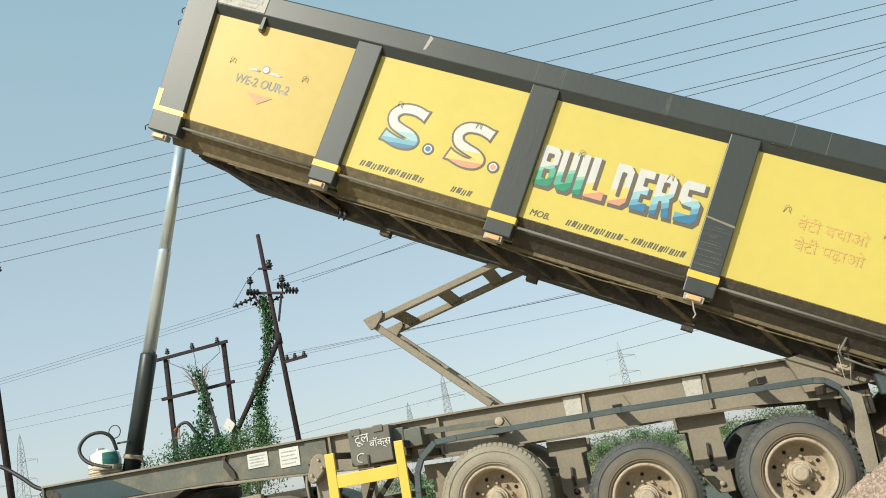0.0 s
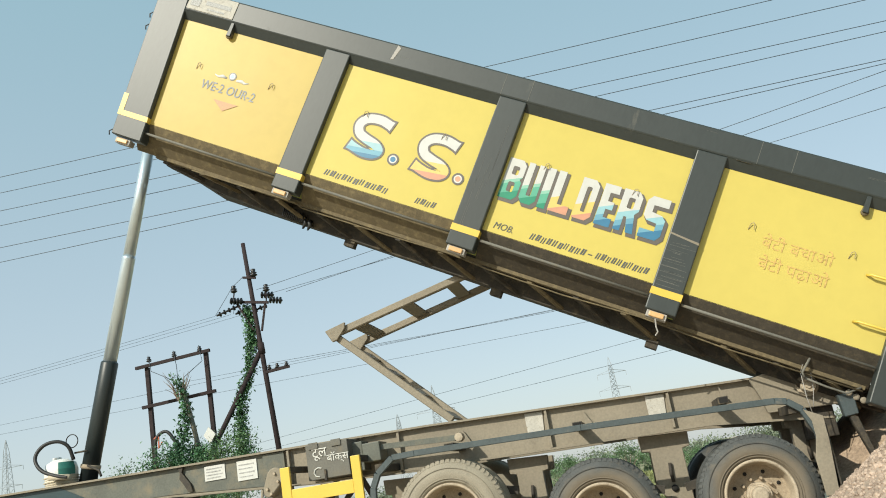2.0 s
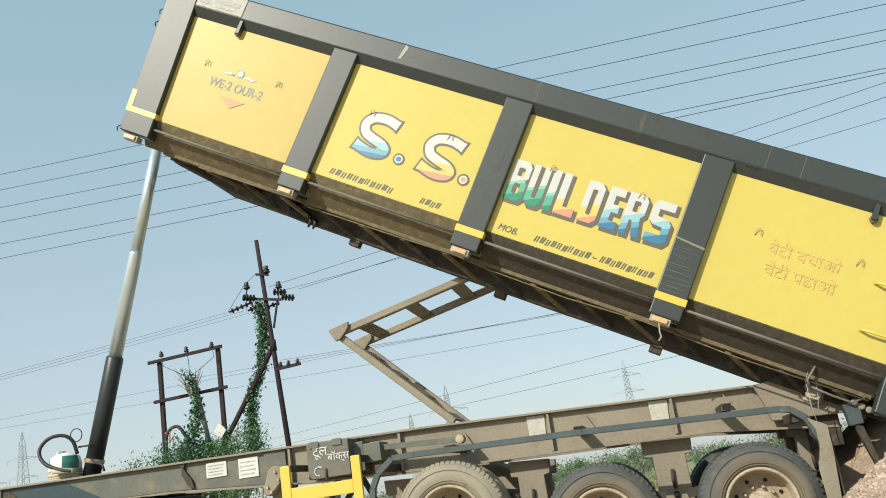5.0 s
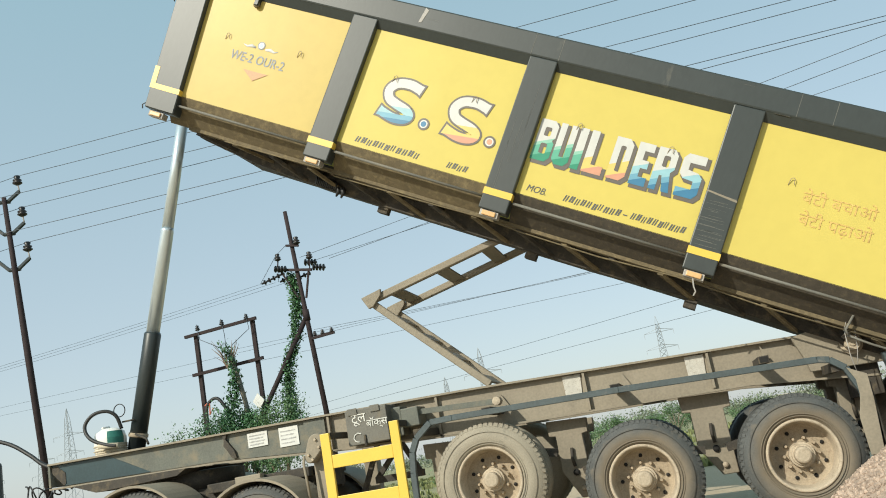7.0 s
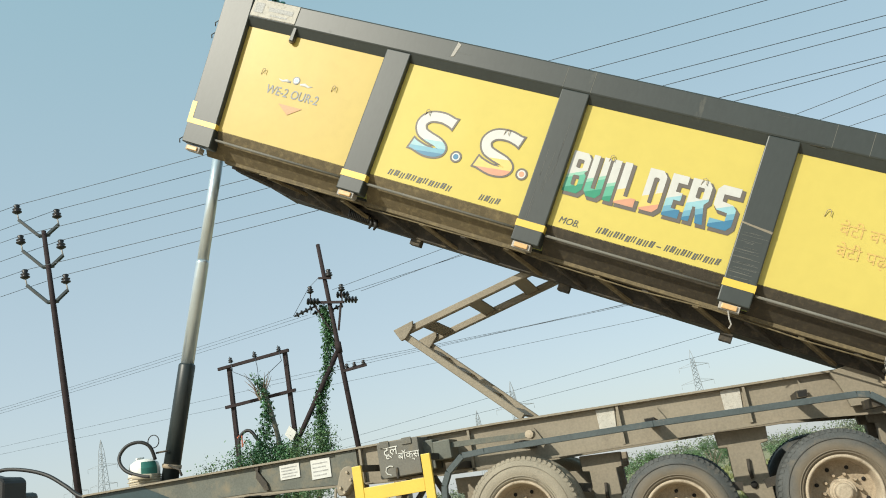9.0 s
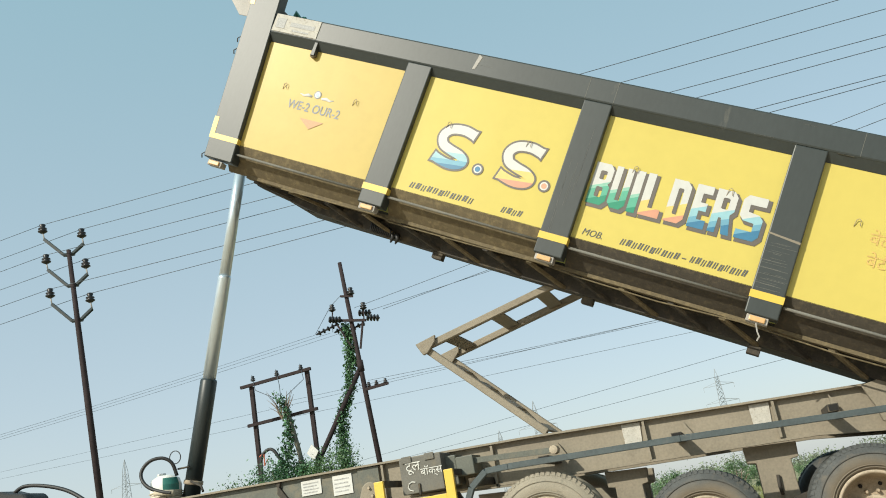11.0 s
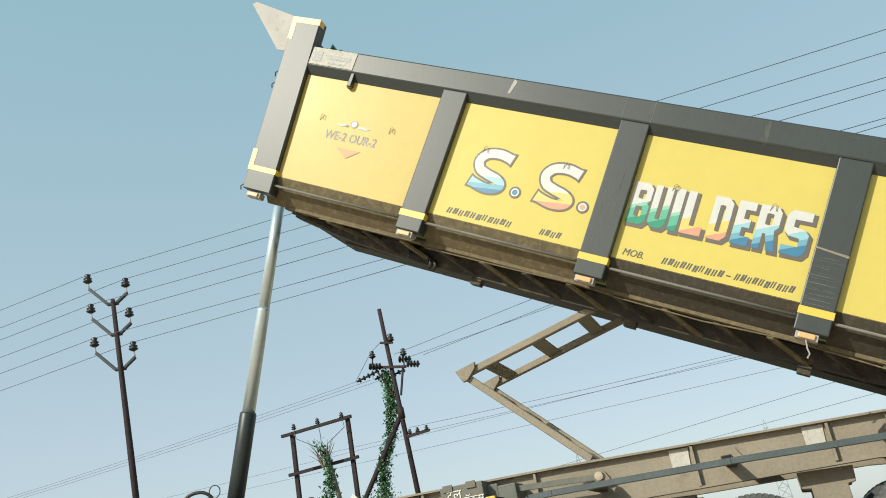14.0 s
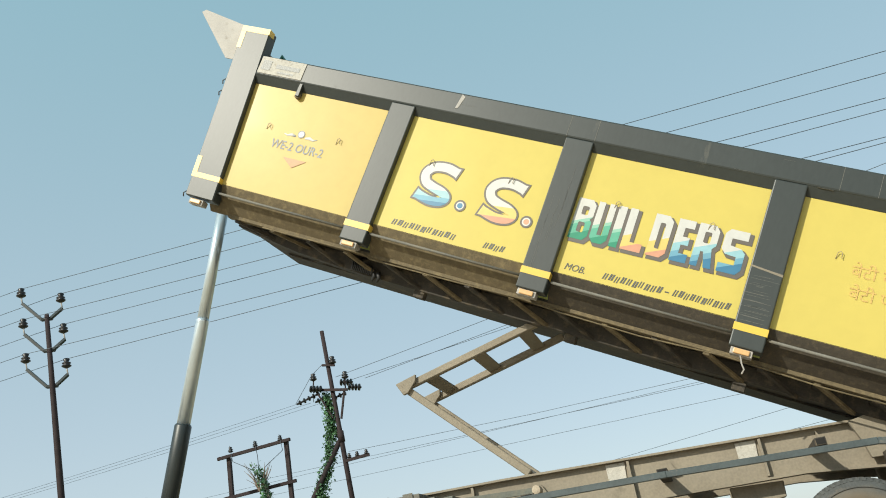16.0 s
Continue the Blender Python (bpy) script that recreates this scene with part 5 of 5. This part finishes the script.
for e, far in zip(ends, ((20.12, 11.13, 10.13), (22.49, 10.82, 9.4), (22.88, 11.05, 8.82), (22.06, 10.81, 8.61), (22.43, 11.04, 8.03), (21.67, 10.8, 8.07))):
    wire(e, far, 0.12, 0.0095)
    wire(e, e - LINE * 56, 0.75, 0.009)
for o, far, r in zip(((0.30, -0.3, 0.4), (1.4, -0.3, 0.1), (0.5, 0.1, 0.25)), ((18.92, 10.36, 9.44), (18.1, 10.35, 9.0), (18.4, 10.1, 8.03)), (0.009, 0.009, 0.008)):
    wire(ca + Vector(o), far, 0.12, r)
for o in (Vector((-1.62, 0.2, -0.13)), Vector((-1.05, 0.35, -0.16)), Vector((0.0, 0.2, -0.25))):
    wire(ca + o, ca - LINE * 60 + o + Vector((0, 0, -1.0)), 0.8, 0.006)
for a, c in (((-65.2, 70, 13.4), (-4.9, 45, 9.7)), ((-65.3, 70, 12.6), (-3.1, 45, 8.6)), ((-26.2, 60, 6.5), (-2.2, 45, 6.7)), ((-26.3, 60, 5.8), (-0.4, 45, 5.8)), ((-21.7, 50, 10.6), (-2.1, 40, 8.8))):
    a, c = Vector(a), Vector(c)
    d = c - a
    wire(a - d * 0.6, c + d * 0.8, 0.0, 0.012, "far_wire")


def lattice_tower(x, y, h, arms, lean=0.0):
    """A tall lattice tower: four legs, ring braces, crossings and pointed arms."""
    tw = thing("lattice_tower", "distant grey lattice transmission tower", "pylon", pose(x, y, -1.0), "pylons along the skyline")
    hw = lambda z: 0.45 + (h - z) / h * h * 0.055
    r = 0.12
    for sx in (-1, 1):
        for sy in (-1, 1):
            part("leg", sweep(B(), [(sx * hw(0) * 1.15, sy * hw(0) * 1.15, -6.0), (sx * hw(0), sy * hw(0), 0), (sx * hw(h * 0.9), sy * hw(h * 0.9), h * 0.9), (0, 0, h)], r, 4), M_TOWER, tw)
    bm = B()
    zs = [0]
    while zs[-1] < h * 0.88:
        zs.append(zs[-1] + max(1.3, hw(zs[-1]) * 1.7))
    for a, c in zip(zs, zs[1:]):
        for s in (-1, 1):
            sweep(bm, [(-hw(a), s * hw(a), a), (hw(c), s * hw(c), c)], r * 0.6, 3)
            sweep(bm, [(hw(a), s * hw(a), a), (-hw(c), s * hw(c), c)], r * 0.6, 3)
        sweep(bm, [(-hw(c), -hw(c), c), (hw(c), -hw(c), c)], r * 0.6, 3)
    part("bracing", bm, M_TOWER, tw)
    for z, w in arms:
        bm = B()
        for s in (-1, 1):
            sweep(bm, [(0, 0, z + 1.2), (s * w * 0.75, 0, z)], r * 0.8, 3)
            sweep(bm, [(0, 0, z), (s * w * 0.75, 0, z)], r * 0.8, 3)
            sweep(bm, [(s * w * 0.75, 0, z), (s * w * 0.75, 0, z - 1.6)], r * 0.7, 3)
        part("cross_arm", bm, M_TOWER, tw)
    return tw


lattice_tower(-224, 300, 44.5, ((34, 9), (27, 8), (20.5, 8)))
lattice_tower(-252, 320, 37, ((28, 8), (22, 7)))
lattice_tower(-285, 330, 32, ((24, 8), (18, 8)))
lattice_tower(-58.6, 300, 34, ((25, 9), (18, 6)))
lattice_tower(-77, 320, 28, ((20, 9), (16, 7)))
lattice_tower(3.3, 300, 32, ((26.5, 6.5), (21, 7), (15.5, 7)))

# ---- plants ----
rnd = random.Random(11)
cr = B()
for k in range(70):
    s = k / 69
    if s < 0.35:
        c = on_pole(8.35 - 1.45 * s / 0.35) + Vector((-0.30, 0.1, 0))
    else:
        q = (s - 0.35) / 0.65
        c = Vector((-13.2 - 0.95 * q + 0.12 * math.sin(9 * q), 22.15, 7.0 - 4.2 * q))
    leaves(cr, c, (0.19 + 0.10 * s, 0.22, 0.16), 46 + int(34 * s), 0.125, rnd)
solid("creeper", cr, M_LEAF, "green creeper hanging from the strain pole", "climbing plant")
c2 = B()
for k in range(40):
    s = k / 39
    leaves(c2, (-15.95 + 0.25 * math.sin(5 * s), 21.75, 6.3 - 3.6 * s), (0.14 + 0.5 * s * s, 0.3, 0.2), 20 + int(40 * s), 0.14, rnd)
solid("creeper", c2, M_LEAF, "green creeper climbing up the cable frame", "climbing plant")


def shrub(at, clumps, spread, size, material, label, per=260, stems=5):
    sh = thing("shrub", label, "shrub", pose(0, 0, 0))
    bm, st = B(), B()
    for _ in range(clumps):
        c = Vector(at) + Vector((rnd.gauss(0, 0.45) * spread[0], rnd.gauss(0, 0.4) * spread[1], rnd.uniform(0.05, 1.0) * spread[2]))
        leaves(bm, c, [rnd.uniform(0.3, 0.6)] * 3, per, size, rnd)
        if rnd.random() < 0.5:
            sweep(st, [Vector(at), Vector(at).lerp(c, 0.6) + Vector((0, 0, 0.15)), c], [0.04, 0.025, 0.008], 5)
    part("foliage", bm, material, sh)
    part("stem", st, M_BARK, sh)
    return sh


shrub((-15.7, 21.4, 0.4), 44, (1.9, 1.0, 3.15), 0.10, M_LEAF, "tall green shrub at the foot of the frame", 330)
shrub((-14.0, 21.2, 0.4), 20, (0.95, 0.8, 3.5), 0.09, M_LEAF2, "green shrub grown into the creeper", 260)
shrub((-17.6, 21.0, 0.4), 20, (1.5, 1.0, 2.9), 0.085, M_LEAF2, "thin spreading shrub beside the cable frame", 240)
for x, y, h in ((-6.0, 58, 1.7), (-4.6, 57, 1.4), (-3.2, 58, 1.3), (-1.4, 60, 1.9), (0.6, 62, 1.2), (-8.2, 52, 1.3), (-10.5, 46, 0.9), (-13, 50, 1.0), (3.6, 64, 0.9), (5.6, 66, 0.8), (8.5, 66, 0.8), (-7.2, 30, 0.9), (-6.0, 24, 0.6), (-9.6, 27, 1.2)):
    shrub((x, y, 0), 10, (1.7, 1.2, h), 0.11, M_LEAF2, "low roadside shrub in the field", 300)
tw = B()
for k in range(16):
    a = rnd.uniform(0, 6.28)
    p = Vector((-15.9, 21.7, 5.4))
    q = p + Vector((0.55 * math.cos(a), 0.2 * math.sin(a), rnd.uniform(0.5, 1.2)))
    sweep(tw, [p, p.lerp(q, 0.5) + Vector((0.06, 0, 0.05)), q], [0.022, 0.015, 0.005], 4)
solid("dry_twigs", tw, M_BARK, "bare dry twigs in the cable frame", "twigs")

gr = B()
for _ in range(9000):
    y = 10 + 42 * rnd.random() ** 1.6
    x = rnd.uniform(-0.55 * (y + 8) - 2, 0.28 * (y + 8) + 2)
    if noise.noise((x * 0.2, y * 0.2, 7)) < -0.15:
        continue
    z = ground_z(x, y)
    h = rnd.uniform(0.05, 0.20) * (1 + 0.012 * y)
    a = rnd.uniform(0, 3.14)
    d = Vector((math.cos(a), math.sin(a), 0)) * (0.035 + 0.0015 * y)
    p = Vector((x, y, z))
    for s in (-1, 0, 1):
        t = p + Vector((s * 0.5 * h * math.cos(a + 0.6), s * 0.5 * h * math.sin(a + 0.6), h))
        gr.faces.new([gr.verts.new(p - d), gr.verts.new(p + d), gr.verts.new(t)])
solid("grass", gr, M_GRASS, "rough green and straw grass tufts", "grass", kind="stuff")

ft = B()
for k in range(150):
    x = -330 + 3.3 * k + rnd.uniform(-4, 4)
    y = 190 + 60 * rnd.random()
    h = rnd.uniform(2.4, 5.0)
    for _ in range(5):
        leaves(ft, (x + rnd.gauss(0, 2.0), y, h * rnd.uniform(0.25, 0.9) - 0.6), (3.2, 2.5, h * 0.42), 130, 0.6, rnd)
solid("far_trees", ft, M_FARLEAF, "line of far trees, tinted pale for distance haze", "trees", kind="stuff")


def far_block(x, y, w, d, h, floors, bays):
    fb = thing("far_building", "small pale distant building at the field's edge", "building", pose(x, y, -0.5))
    part("wall", box(B(), -w / 2, w / 2, 0, d, 0, h, 0.05), M_WHITE, fb)
    for i in range(floors):
        for j in range(bays):
            cx, cz = -w / 2 + w * (j + 0.5) / bays, h * (i + 0.5) / floors
            part("window", box(B(), cx - 0.6, cx + 0.6, -0.06, 0.02, cz - 0.7, cz + 0.7), M_NECK, fb)
    part("roof", box(B(), -w / 2 - 0.3, w / 2 + 0.3, -0.3, d + 0.3, h + 0.01, h + 0.4, 0.03), M_LIGHTSTEEL, fb)


far_block(-2.5, 280, 6, 8, 2.8, 1, 3)
far_block(34, 300, 12, 10, 3.0, 1, 5)

# the line, its plants and the skyline stand a little farther off and turned
BACK = pose(0.108, 0.745, -0.07, 0.867, -0.607, 0.981) @ Matrix.Scale(1.08, 4)
for ob in list(scene.objects):
    if ob.parent is None and ob.name.split(".")[0] in ("forked_line_pole", "strain_pole", "cable_frame", "power_lines", "lattice_tower", "creeper", "dry_twigs") or ob.name in ("shrub", "shrub.001", "shrub.002"):
        ob.matrix_world = BACK @ ob.matrix_basis

# ---- scuffs and scratches ----
rnd = random.Random(23)
ribs = [o for o in body.children if o.name.startswith("side_rib")]
for _ in range(26):
    w, a, b = rnd.uniform(0.32, 0.86), rnd.uniform(0.0, 0.1), rnd.uniform(0.14, 0.285)
    u = POST_U[2]
    part("scuff", box(B(), u + a, u + b, -0.0012, 0.01, w, w + rnd.choice((0.0015, 0.002, 0.003))), M_SEAM, ribs[2])
part("scuff", prism(B(), [(-1.408, 0.83), (-1.124, 0.79), (-1.124, 0.812), (-1.408, 0.845)], -0.0015, 0.01), M_FRAME, ribs[2], "tan scrape mark")
for _ in range(9):
    u, w = POST_U[1] + rnd.uniform(0.05, 0.2), rnd.uniform(0.3, 1.0)
    part("scuff", box(B(), u, u + 0.002, -0.0012, 0.01, w, w + rnd.uniform(0.15, 0.6)), M_SEAM, ribs[1])
for _ in range(7):
    u, w = rnd.uniform(-6.6, 0.4), rnd.uniform(1.68, 1.9)
    part("scuff", box(B(), u, u + rnd.uniform(0.03, 0.2), -0.0072, 0.01, w, w + 0.0015), M_SEAM, top)
